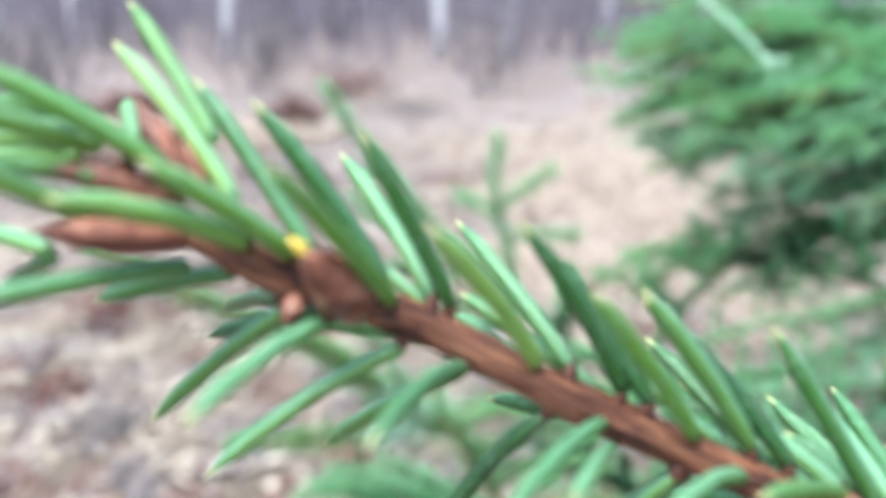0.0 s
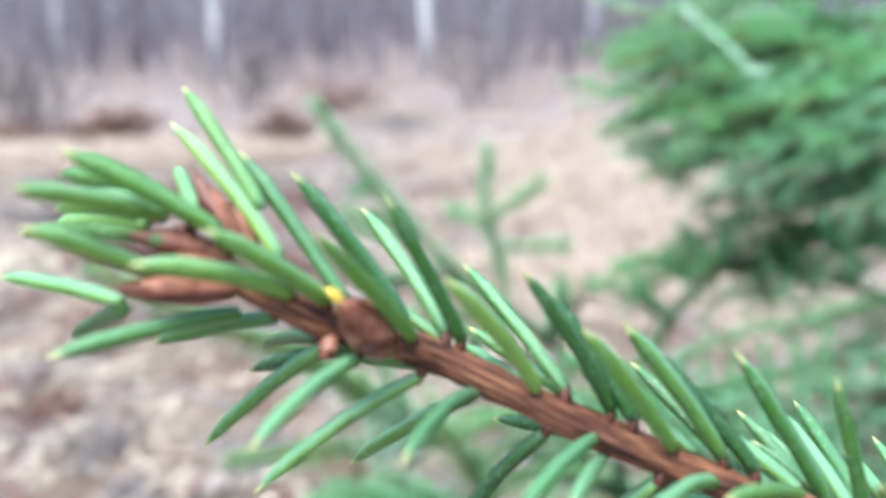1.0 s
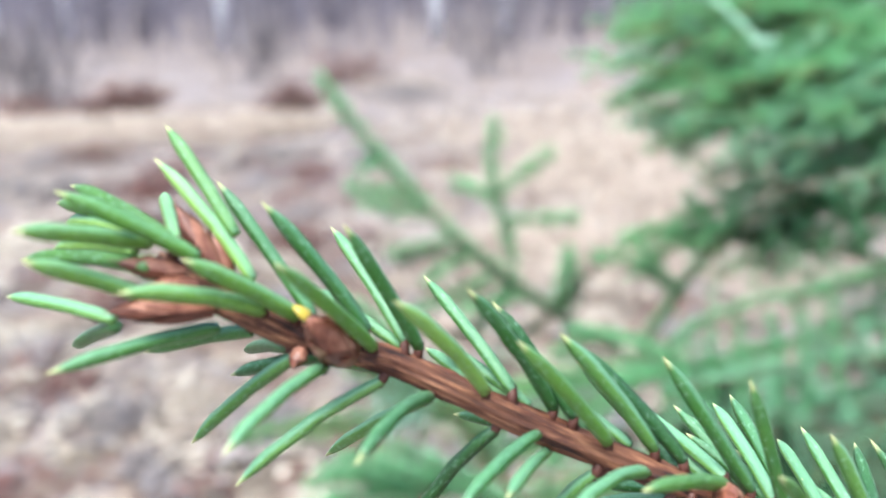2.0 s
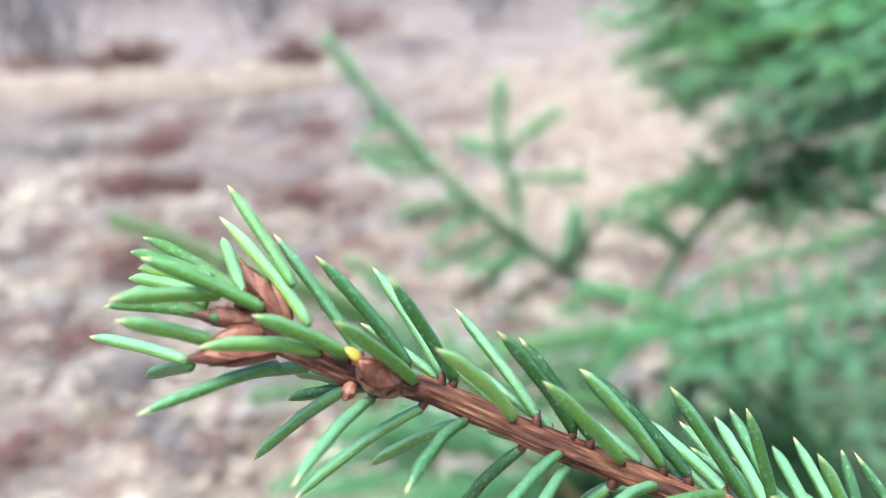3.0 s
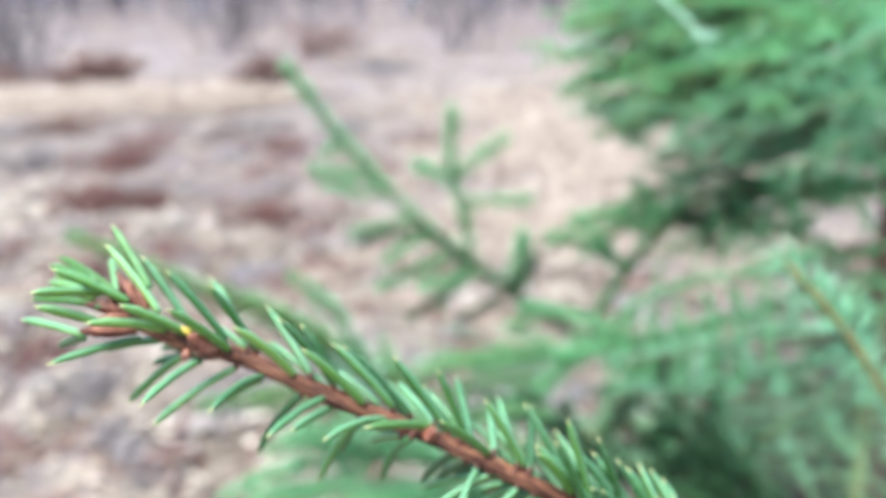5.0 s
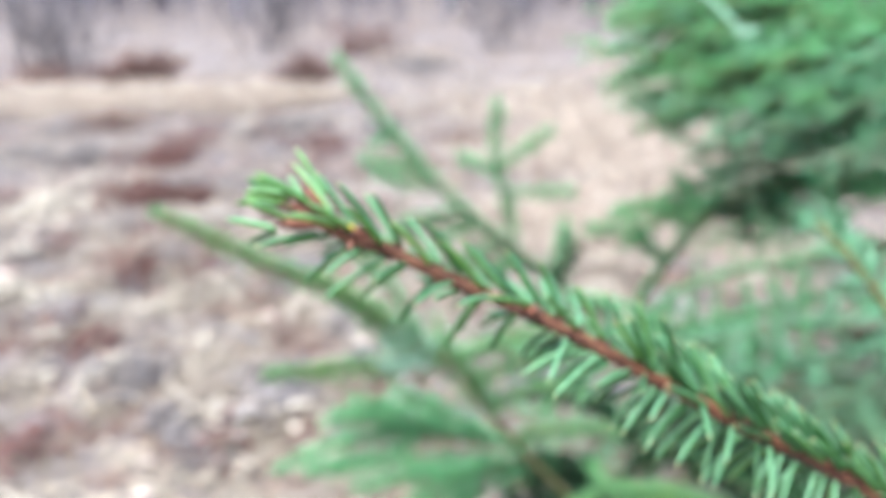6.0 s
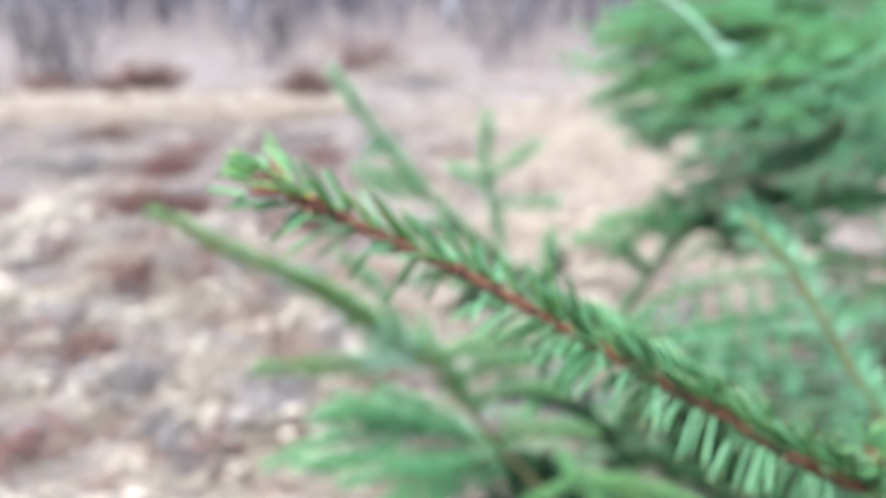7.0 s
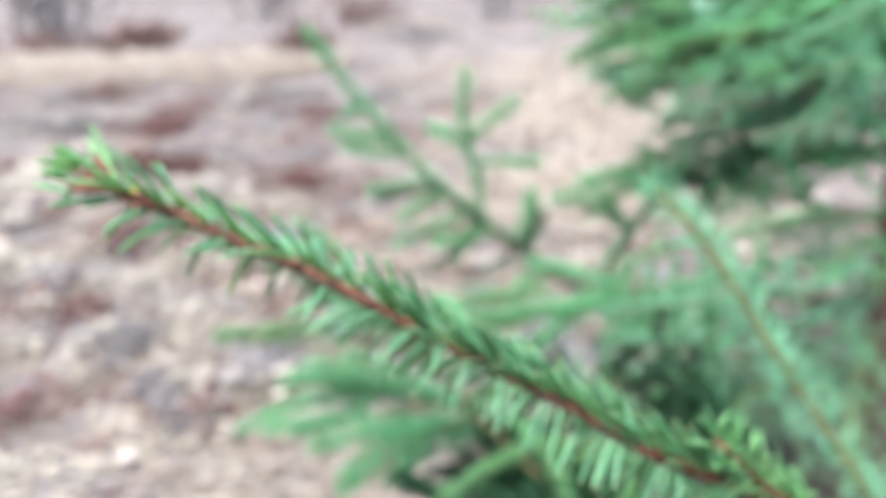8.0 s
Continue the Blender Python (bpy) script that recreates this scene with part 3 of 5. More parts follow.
BROWN_STALKS = [(-1.94, 7.98, 0.08, 0.04), (-2.56, 7.12, 0.11, 0.08), (-0.89, 6.28, 0.09, 0.08), (0.04, 6.13, 0.07, 0.07), (-0.60, 2.87, 0.04, 0.04), (-1.19, 2.81, 0.05, 0.03)]
RED_STALKS = [(-1.78, 5.72, 0.11, 0.06), (-0.71, 4.42, 0.08, 0.08), (-1.61, 4.76, 0.11, 0.09), (-1.33, 4.76, 0.07, 0.05), (-1.27, 3.47, 0.08, 0.045), (-0.97, 3.51, 0.06, 0.03)]
GREY_STALKS = [(-1.34, 6.98, 0.08, 0.11), (-2.35, 5.88, 0.12, 0.10), (-0.35, 10.52, 0.15, 0.14), (-0.47, 6.72, 0.08, 0.07), (-0.94, 2.51, 0.07, 0.03), (-1.05, 2.58, 0.05, 0.02), (-0.81, 2.29, 0.04, 0.02), (-0.66, 2.03, 0.03, 0.02)]
for spots, mat, label in ((BROWN_STALKS, M_RUST, "low brown patch of dead stalks in the litter"), (RED_STALKS, M_RUSTLEAF, "low reddish-brown patch of dead stalks and leaves"), (GREY_STALKS, M_GREYLEAF, "low grey patch of withered stalks in the litter")):
    for k, q in enumerate(spots):
        stalk_patch(*q, 500 + k, mat, label)


def grey_bush(x, y, seed, height):
    """Leafless bush: grey stems that fork twice."""
    rng = np.random.default_rng(seed)
    bush = tagged(new("leafless_bush"), "leafless grey-brown bush at the clearing's edge", "bush", "bushes at the clearing edge")
    bush.location = (x, y, float(ground_z(x, y)))
    for k in range(14):
        b = np.array([rng.normal(0, 0.12), rng.normal(0, 0.12), -0.02])
        d = unit([rng.normal(0, 0.3), rng.normal(0, 0.3), 1.0])
        e = b + d * height * rng.uniform(0.7, 1.1)
        pieces = [tube(np.array([b, (b + e) / 2 + rng.normal(0, 0.02, 3), e]), np.array([0.012, 0.008, 0.003]), 5)]
        for q in rng.uniform(0.2, 0.95, 9):
            b2 = b + (e - b) * q
            e2 = b2 + unit(d + rng.normal(0, 0.5, 3)) * height * 0.35
            pieces.append(tube(np.array([b2, (b2 + e2) / 2, e2]), np.array([0.006, 0.004, 0.002]), 4))
        v, f = joined(pieces)
        part("stem", mesh_arrays("stem", v, f, M_GREYBARK), bush)


for i, (x, y, h) in enumerate(((-4.2, 10.4, 0.9), (-4.7, 10.8, 1.1), (-2.3, 12.5, 1.1), (0.6, 12.8, 1.2), (-6.0, 11.5, 1.2))):
    grey_bush(x, y, 90 + i, h)


def fallen_leaf(x, y, size, seed, tone):
    rng = np.random.default_rng(seed)
    v, f = leaf_batch(np.array([x]), np.array([y]), rng, size, lift=0.05)
    thing("fallen_leaf", mesh_arrays("fallen_leaf", v, f, tone), "pale curled fallen leaf lying on the litter", "leaf", group="pale fallen leaves")


M_PALELEAF = material("pale_leaf", [(0.3, (0.495, 0.375, 0.330)), (0.7, (0.615, 0.510, 0.465))], scale=40, rough=0.7, bump=0.3, bump_scale=0.002, spec=0.3)
for i, (x, y, sz) in enumerate(((-0.79, 2.04, 0.065), (-0.735, 1.85, 0.05), (-1.06, 1.80, 0.06), (-0.62, 2.9, 0.07), (0.30, 1.95, 0.06), (0.42, 2.2, 0.08), (-1.75, 3.4, 0.08), (-0.95, 4.2, 0.09))):
    fallen_leaf(x, y, sz, 70 + i, M_PALELEAF)


# ---- far woods ----
def bare_tree(seed, height, r, mat):
    rng = np.random.default_rng(seed)
    root = new("bare_tree")
    lean = rng.normal(0, 0.02, 2)
    z = np.linspace(0, height, 14)
    pts = np.stack([lean[0] * z + 0.03 * np.sin(z), lean[1] * z + 0.03 * np.cos(z * 0.8), z - 0.1], 1)
    v, f = tube(pts, r * (1 - 0.85 * z / height) + 0.06 * r * (z < 0.3), 10)
    me = mesh_arrays("trunk", v, f, mat)
    me.shade_smooth()
    part("trunk", me, root)
    for k in range(9):
        h = height * (0.28 + 0.07 * k + rng.uniform(0, 0.05))
        p0 = np.array([np.interp(h, z, pts[:, i]) for i in range(3)])
        a = k * 2.4 + rng.uniform(-0.5, 0.5)
        d = unit([math.cos(a), math.sin(a), rng.uniform(0.5, 1.3)])
        ln = (height - h) * 0.4 + 0.5
        p1 = p0 + d * ln * 0.5
        p2 = p0 + d * ln + np.array([0, 0, 0.25 * ln])
        rr = r * 0.3 * (1 - h / height) + 0.012
        q = resample([p0, p1, p2], 0.3)[0]
        pieces = [tube(q, np.linspace(rr, 0.006, len(q)), 5)]
        for _ in range(6):
            b = p0 + (p1 - p0) * rng.uniform(0.5, 1) if rng.uniform() < 0.4 else p1 + (p2 - p1) * rng.uniform(0, 0.9)
            e = b + unit(d + rng.normal(0, 0.6, 3)) * ln * 0.4
            pieces.append(tube(np.array([b, (b + e) / 2, e]), np.array([0.012, 0.007, 0.003]), 4))
        v, f = joined(pieces)
        part("limb", mesh_arrays("limb", v, f, M_GREYBARK), root)
    return root


def build_woods():
    rng = np.random.default_rng(21)
    protos = [bare_tree(101, 16, 0.21, M_PALEBARK), bare_tree(102, 13, 0.14, M_PALEBARK), bare_tree(103, 15, 0.16, M_GREYBARK), bare_tree(104, 9, 0.07, M_GREYBARK)]
    words = ["tall bare birch with pale trunk at the wood's edge", "slender bare birch with pale grey trunk", "tall leafless tree with grey trunk", "thin leafless young grey tree"]
    for p, w in zip(protos, words):
        tagged(p, w, "tree", "bare trees of the far wood")
    spots = [(-4.81, 22.0, 1), (-0.03, 22.0, 1), (1.54, 23.0, 1), (-10.2, 27.5, 0), (-3.6, 32, 2), (4.4, 27, 0), (7.6, 30, 0), (-13.5, 30, 0), (-8.2, 24, 3), (3.0, 22, 3)]
    for k in range(60):
        y = rng.uniform(24, 60)
        spots.append((rng.uniform(-0.62, 0.62) * y, y, int(rng.integers(2, 4))))
    used = set()
    for x, y, kind in spots:
        m = pose(x, y, float(ground_z(x, y)), 0, 0, rng.uniform(0, 360))
        if kind not in used:
            used.add(kind)
            protos[kind].matrix_basis = m
        else:
            copy_thing(protos[kind], m)
    # leafless saplings and brush between the trunks
    n = 5200
    y = 15.0 + 48 * rng.uniform(0, 1, n) ** 0.8
    x = rng.uniform(-0.65, 0.65, n) * y
    B = np.stack([x, y, ground_z(x, y)], 1)
    D = unit(np.stack([rng.normal(0, 0.10, n), rng.normal(0, 0.10, n), np.ones(n)], 1))
    L = rng.uniform(1.0, 5.0, n)
    W = rng.uniform(0.012, 0.05, n)
    pieces = [spikes(B, D, L, W, rng)]
    for q in range(4):
        b = B + D * (L * rng.uniform(0.15, 0.8, n))[:, None]
        d = unit(D + rng.normal(0, 0.45, (n, 3)))
        pieces.append(spikes(b, d, L * rng.uniform(0.15, 0.4, n), W * 0.45, rng))
    v, f = joined(pieces)
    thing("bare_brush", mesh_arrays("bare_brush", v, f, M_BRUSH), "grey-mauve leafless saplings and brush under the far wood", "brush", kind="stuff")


build_woods()


def build_backdrop():
    rng = np.random.default_rng(8)
    k = 240
    a = np.linspace(0, 2 * math.pi, k, endpoint=False)
    R = 130
    top = 15 + 3 * np.sin(a * 9) + 2 * np.sin(a * 23 + 1) + rng.normal(0, 0.8, k)
    V = np.vstack([np.stack([R * np.cos(a), R * np.sin(a), np.full(k, -1.0)], 1), np.stack([R * np.cos(a), R * np.sin(a), top], 1),
                   np.stack([(R + 6) * np.cos(a), (R + 6) * np.sin(a), np.full(k, -1.0)], 1), np.stack([(R + 6) * np.cos(a), (R + 6) * np.sin(a), top], 1)])
    i = np.arange(k)
    j = (i + 1) % k
    F = np.vstack([np.stack([i, j, j + k], 1), np.stack([i, j + k, i + k], 1), np.stack([i + k, j + k, j + 3 * k], 1), np.stack([i + k, j + 3 * k, i + 3 * k], 1)])
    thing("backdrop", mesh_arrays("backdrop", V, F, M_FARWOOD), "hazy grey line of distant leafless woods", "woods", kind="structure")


build_backdrop()


# ---- background spruce ----
def spruce_trunk(tree, height, r):
    z = np.linspace(0, height, 18)
    pts = np.stack([0.008 * np.sin(3 * z), 0.008 * np.cos(2.2 * z) - 0.008, z - 0.05], 1)
    v, f = tube(pts, r * (1 - 0.9 * z / height) + 0.002, 10)
    me = mesh_arrays("trunk", v, f, M_BARK)
    me.shade_smooth()
    part("trunk", me, tree)


def build_far_spruce():
    rng = np.random.default_rng(33)
    T = np.array([0.98, 1.78, 0.0])
    tree = tagged(new("spruce_tree"), "young dense green spruce standing behind the near twig", "tree")
    tree.location = T
    spruce_trunk(tree, 2.5, 0.035)
    # branches that reach into the clearing
    # start height on the trunk, then the branch's end
    ends = [(0.98, -0.64, -0.30, 1.06), (1.10, -0.68, -0.15, 1.20), (1.06, -0.56, -0.30, 1.16), (0.94, -0.62, -0.40, 1.02), (0.85, -0.66, -0.20, 0.98),
            (0.92, -0.46, -0.25, 1.10), (1.05, -0.68, -0.15, 1.12), (1.20, -0.60, -0.20, 1.30), (0.62, -0.68, -0.25, 0.80),
            (0.46, -0.97, -0.26, 0.53), (0.36, -0.90, -0.38, 0.42), (0.40, -0.68, -0.66, 0.48), (0.28, -0.88, -0.42, 0.34), (0.22, -0.50, -0.90, 0.30)]
    reach = [((0, 0, z), (x * 0.47, y * 0.55, z + (ez - z) * 0.65), (x * 0.80, y * 0.90, z + (ez - z) * 0.95), (x, y, ez)) for z, x, y, ez in ends]
    # fuller middle of the crown, high and low
    for k in range(3):
        z0 = rng.uniform(0.70, 1.30)
        e = np.array([-rng.uniform(0.30, 0.66), -rng.uniform(-0.05, 0.45), z0 + rng.uniform(0.0, 0.14)])
        reach.append(((0, 0, z0), tuple(e * (0.5, 0.5, 0) + (0, 0, z0 + 0.05)), tuple(e)))
    for k in range(3):
        z0 = rng.uniform(0.15, 0.70)
        e = np.array([-rng.uniform(0.25, 0.75), -rng.uniform(0.0, 0.6), z0 + rng.uniform(-0.02, 0.10)])
        reach.append(((0, 0, z0), tuple(e * (0.5, 0.5, 0) + (0, 0, z0 + 0.04)), tuple(e)))
    # sprays that close the crown's rim, and the level ones under it
    rim = [(0.95, 0.297, 1.42, 1.079), (0.92, 0.308, 1.45, 1.017), (1.02, 0.362, 1.45, 1.116), (0.88, 0.350, 1.48, 0.971), (1.06, 0.282, 1.45, 1.135), (0.96, 0.410, 1.40, 1.046), (0.80, 0.345, 1.50, 0.773), (0.76, 0.417, 1.47, 0.781), (0.86, 0.412, 1.50, 0.890)]
    for z0, x, y, z in rim:
        e = np.array([x, y, z]) - T
        reach.append(((0, 0, z0), tuple(e * (0.5, 0.45, 0) + (0, 0, z0 * 0.45 + z * 0.55 + 0.03)), tuple(e)))
    # drooping sprays under the crown's rim
    fill = []
    for pts in (((0.657, 1.60, 0.883), (0.386, 1.50, 0.832), (0.246, 1.45, 0.775)), ((0.74, 1.60, 0.861), (0.529, 1.50, 0.843), (0.405, 1.45, 0.796)), ((0.834, 1.60, 0.817), (0.627, 1.50, 0.811), (0.472, 1.45, 0.770)),
                ((0.696, 1.60, 1.002), (0.472, 1.50, 0.983), (0.324, 1.45, 0.953)), ((0.829, 1.60, 0.859), (0.672, 1.50, 0.845), (0.592, 1.45, 0.792))):
        fill.append(((0, 0, pts[0][2] + 0.02), *(tuple(np.array(q) - T) for q in pts)))
    # every third high spray and the low ones get paler needles in place of light
    for k, ax in enumerate(reach):
        foliage_branch(tree, ax, rng, base_r=0.008, side_len=0.25, gap=0.05, start=0.08, length=0.020, droop=rng.uniform(-0.3, 0.5), taper=0.55, wild=rng.uniform(0.15, 0.6), per_metre=480 if ax[0][2] > 0.55 else 380, second=k % 2 == 0, wood=M_GREENWOOD, leafy=M_PALELIT if k % 3 == 1 and ax[0][2] > 0.84 or ax[0][2] < 0.55 else M_FOLIAGE)
    # long outer sprays of the rim, drooping at their tips
    for k, (x, y, z) in enumerate(((0.261, 1.47, 1.017), (0.288, 1.47, 1.087), (0.267, 1.47, 1.124), (0.314, 1.47, 1.045), (0.328, 1.47, 0.979), (0.378, 1.47, 0.950), (0.328, 1.47, 1.115), (0.300, 1.44, 1.170))):
        e = np.array([x, y, z]) - T
        ax = [(0, 0, z + 0.04), tuple(e * (0.45, 0.4, 0) + (0, 0, z + 0.06)), tuple(e * (0.8, 0.85, 0) + (0, 0, z + 0.035)), tuple(e)]
        foliage_branch(tree, ax, rng, base_r=0.005, side_len=0.15, gap=0.045, start=0.35, length=0.021, taper=0.6, wild=0.45, spread=42, per_metre=700, second=False, leafy=M_PALELIT if k in (1, 4) else M_FOLIAGE)
    # dense sprays low in the crown, their shade put into the dark needle colour
    foliage_branch(tree, [(0, 0, 0.78), (-0.30, -0.14, 0.80), (-0.456, -0.28, 0.80), (-0.50, -0.30, 0.79)], rng, base_r=0.005, side_len=0.10, gap=0.022, start=0.70, length=0.022, taper=0.3, wild=0.9, per_metre=1200, leafy=M_SHADEFOLIAGE)
    foliage_branch(tree, [(0, 0, 0.45), (-0.30, -0.26, 0.50), (-0.60, -0.46, 0.57), (-0.66, -0.52, 0.60)], rng, base_r=0.006, side_len=0.11, gap=0.022, start=0.80, length=0.022, taper=0.4, wild=0.9, per_metre=2600, leafy=M_SHADEFOLIAGE)
    for pts in (((0.70, 1.40, 0.63), (0.505, 1.26, 0.675), (0.402, 1.18, 0.690), (0.300, 1.12, 0.708)), ((0.70, 1.40, 0.56), (0.505, 1.26, 0.604), (0.396, 1.18, 0.628), (0.287, 1.12, 0.659)),
                ((0.72, 1.40, 0.50), (0.505, 1.26, 0.540), (0.415, 1.18, 0.572), (0.331, 1.12, 0.604)), ((0.72, 1.40, 0.42), (0.505, 1.26, 0.472), (0.435, 1.18, 0.512), (0.367, 1.12, 0.557))):
        fill.append(((0, 0, pts[0][2] - 0.03), *(tuple(np.array(q) - T) for q in pts)))
    # the lower ones are painted paler to stand in for light there
    for ax in fill:
        foliage_branch(tree, ax, rng, base_r=0.006, side_len=0.13, gap=0.06, start=0.35, length=0.021, taper=0.5, wild=0.5, per_metre=750, second=False, leafy=M_PALELIT if ax[1][2] < 0.75 else M_FOLIAGE)
    # long pale sprays that sweep down across the crown, dark ones between; both tones paint light and shade
    for mat, pts in ((M_PALELIT, ((0.706, 1.03), (0.595, 0.996), (0.479, 0.961), (0.414, 0.950))), (M_FOLIAGE, ((0.549, 1.084), (0.459, 1.065), (0.374, 1.060), (0.324, 1.047))), (M_PALELIT, ((0.591, 1.029), (0.521, 1.015), (0.419, 1.006), (0.330, 1.001))),
                     (M_SHADEFOLIAGE, ((0.578, 1.066), (0.499, 1.051), (0.391, 1.036))), (M_PALELIT, ((0.720, 1.115), (0.650, 1.075), (0.590, 1.045), (0.530, 1.035))), (M_PALELIT, ((0.700, 0.960), (0.640, 0.930), (0.570, 0.900))),
                                    (M_SHADEFOLIAGE, ((0.417, 1.127), (0.337, 1.113), (0.311, 1.105)))):
        y = 1.40 if mat is M_SHADEFOLIAGE else 1.37
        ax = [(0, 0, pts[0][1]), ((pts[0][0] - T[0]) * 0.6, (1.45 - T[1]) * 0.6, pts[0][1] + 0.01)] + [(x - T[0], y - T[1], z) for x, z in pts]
        foliage_branch(tree, ax, rng, base_r=0.004, side_len=0.08, gap=0.03, start=0.45, length=0.020, droop=0.3, taper=0.3, wild=0.8, spread=38, per_metre=750 if mat is M_SHADEFOLIAGE else 800, second=True, leafy=mat, wood=M_GREENWOOD)
    # the slender branch that stands free against the clearing, shoot by shoot
    sprays = [[(0.98, 1.78, 0.36), (0.66, 1.62, 0.47), (0.356, 1.55, 0.563), (0.286, 1.55, 0.587), (0.176, 1.55, 0.666), (0.108, 1.55, 0.720), (0.022, 1.55, 0.795), (-0.033, 1.55, 0.857), (-0.114, 1.55, 0.956), (-0.190, 1.55, 1.066)],
              [(-0.033, 1.55, 0.857), (-0.089, 1.53, 0.880), (-0.146, 1.51, 0.895)], [(-0.020, 1.55, 0.845), (-0.080, 1.52, 0.850), (-0.125, 1.50, 0.872)], [(0.022, 1.55, 0.795), (-0.085, 1.52, 0.779)], [(-0.096, 1.55, 0.932), (-0.135, 1.57, 0.910)],
              [(0.088, 1.55, 0.730), (-0.041, 1.52, 0.680)], [(0.118, 1.55, 0.712), (0.062, 1.57, 0.628)], [(0.120, 1.55, 0.712), (0.104, 1.55, 0.802), (0.086, 1.55, 0.871), (0.091, 1.55, 0.990)],
              [(0.088, 1.55, 0.866), (0.177, 1.53, 0.939)], [(0.098, 1.55, 0.822), (0.215, 1.53, 0.829)], [(0.088, 1.55, 0.862), (0.025, 1.58, 0.885)], [(0.190, 1.55, 0.656), (0.208, 1.54, 0.759)]]
    sprays += [[(0.14, 1.55, 0.70), (0.086, 1.52, 0.688), (0.03, 1.52, 0.680)], [(0.205, 1.55, 0.65), (0.215, 1.53, 0.72), (0.200, 1.50, 0.78)], [(0.05, 1.55, 0.775), (-0.03, 1.50, 0.735)], [(0.25, 1.55, 0.61), (0.18, 1.50, 0.60)]]
    free_branch(tree, [[np.array(p) - T for p in q] for q in sprays], rng, bare=0.62, per_metre=2000, turn=1.7, length=0.024, width=0.0014, base_r=0.007)
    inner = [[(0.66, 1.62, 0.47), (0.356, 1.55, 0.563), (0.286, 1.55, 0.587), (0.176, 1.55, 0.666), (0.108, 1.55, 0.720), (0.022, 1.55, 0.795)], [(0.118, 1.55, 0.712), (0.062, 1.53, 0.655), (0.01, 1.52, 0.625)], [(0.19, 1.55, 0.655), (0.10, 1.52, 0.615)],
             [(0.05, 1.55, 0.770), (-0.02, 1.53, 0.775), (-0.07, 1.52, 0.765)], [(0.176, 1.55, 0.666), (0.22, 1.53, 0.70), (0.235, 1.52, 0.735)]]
    free_branch(tree, [[np.array(p) - T for p in q] for q in inner], rng, bare=0.35, mat=M_SHADEFOLIAGE, per_metre=2000, turn=1.7, length=0.019, width=0.0014, base_r=0.007)
    side = [[(0.98, 1.78, 0.45), (0.60, 1.60, 0.50), (0.356, 1.55, 0.563), (0.401, 1.55, 0.688), (0.447, 1.55, 0.748), (0.492, 1.55, 0.796)],
            [(0.401, 1.55, 0.690), (0.312, 1.54, 0.743), (0.254, 1.53, 0.763)], [(0.395, 1.55, 0.680), (0.331, 1.56, 0.762)], [(0.447, 1.55, 0.748), (0.36, 1.52, 0.80)], [(0.47, 1.55, 0.77), (0.40, 1.53, 0.86)],
            [(0.468, 1.57, 0.53), (0.247, 1.55, 0.523), (0.024, 1.55, 0.518)], [(0.30, 1.55, 0.52), (0.18, 1.50, 0.46)], [(0.40, 1.56, 0.53), (0.30, 1.50, 0.58)]]
    free_branch(tree, [[np.array(p) - T for p in q] for q in side], rng, bare=0.70, base_r=0.010, per_metre=1900)
    # pale twig with a bright bloom at its knee
    tips = [[(0.98, 1.78, 0.97), (0.75, 1.55, 1.02), (0.612, 1.40, 1.078), (0.547, 1.40, 1.063), (0.481, 1.40, 1.076), (0.468, 1.40, 1.106)],
            [(0.480, 1.40, 1.078), (0.521, 1.40, 1.094), (0.559, 1.40, 1.129)], [(0.612, 1.40, 1.080), (0.630, 1.39, 1.095), (0.650, 1.38, 1.115)], [(0.60, 1.40, 1.078), (0.66, 1.36, 1.070)]]
    free_branch(tree, [[np.array(p) - T for p in q] for q in tips], rng, bare=0.45, mat=M_PALELIT, per_metre=1700, length=0.014, wood=M_GREENWOOD, base_r=0.005)
    knee = [[(0.474, 1.40, 1.092), (0.468, 1.39, 1.106), (0.464, 1.39, 1.118)], [(0.468, 1.40, 1.104), (0.455, 1.39, 1.113)], [(0.468, 1.40, 1.104), (0.481, 1.39, 1.116)], [(0.468, 1.40, 1.106), (0.423, 1.41, 1.152), (0.364, 1.42, 1.203)]]
    free_branch(tree, [[np.array(p) - T for p in q] for q in knee], rng, bare=0.0, mat=M_BLOOM, per_metre=3200, length=0.010, width=0.0018, wood=M_GREENWOOD, base_r=0.003, label="pale twig with a bright mint-green bloom")
    # arching branch with hanging side shoots, and the level spray below it
    arch = [[(0.98, 1.78, 0.66), (0.75, 1.50, 0.74), (0.536, 1.30, 0.766), (0.471, 1.30, 0.758), (0.414, 1.30, 0.740), (0.365, 1.30, 0.720), (0.333, 1.30, 0.690), (0.314, 1.30, 0.645)],
            [(0.504, 1.30, 0.759), (0.510, 1.27, 0.70), (0.510, 1.25, 0.609)], [(0.463, 1.30, 0.753), (0.468, 1.27, 0.69), (0.465, 1.25, 0.602)], [(0.422, 1.30, 0.740), (0.415, 1.25, 0.613)],
            [(0.386, 1.30, 0.726), (0.374, 1.25, 0.614)], [(0.354, 1.30, 0.707), (0.332, 1.25, 0.634)], [(0.322, 1.30, 0.663), (0.316, 1.27, 0.60), (0.303, 1.25, 0.529)], [(0.56, 1.32, 0.765), (0.556, 1.25, 0.640)]]
    free_branch(tree, [[np.array(p) - T for p in q] for q in arch], rng, bare=0.40, per_metre=1300, length=0.020, tilt=52)
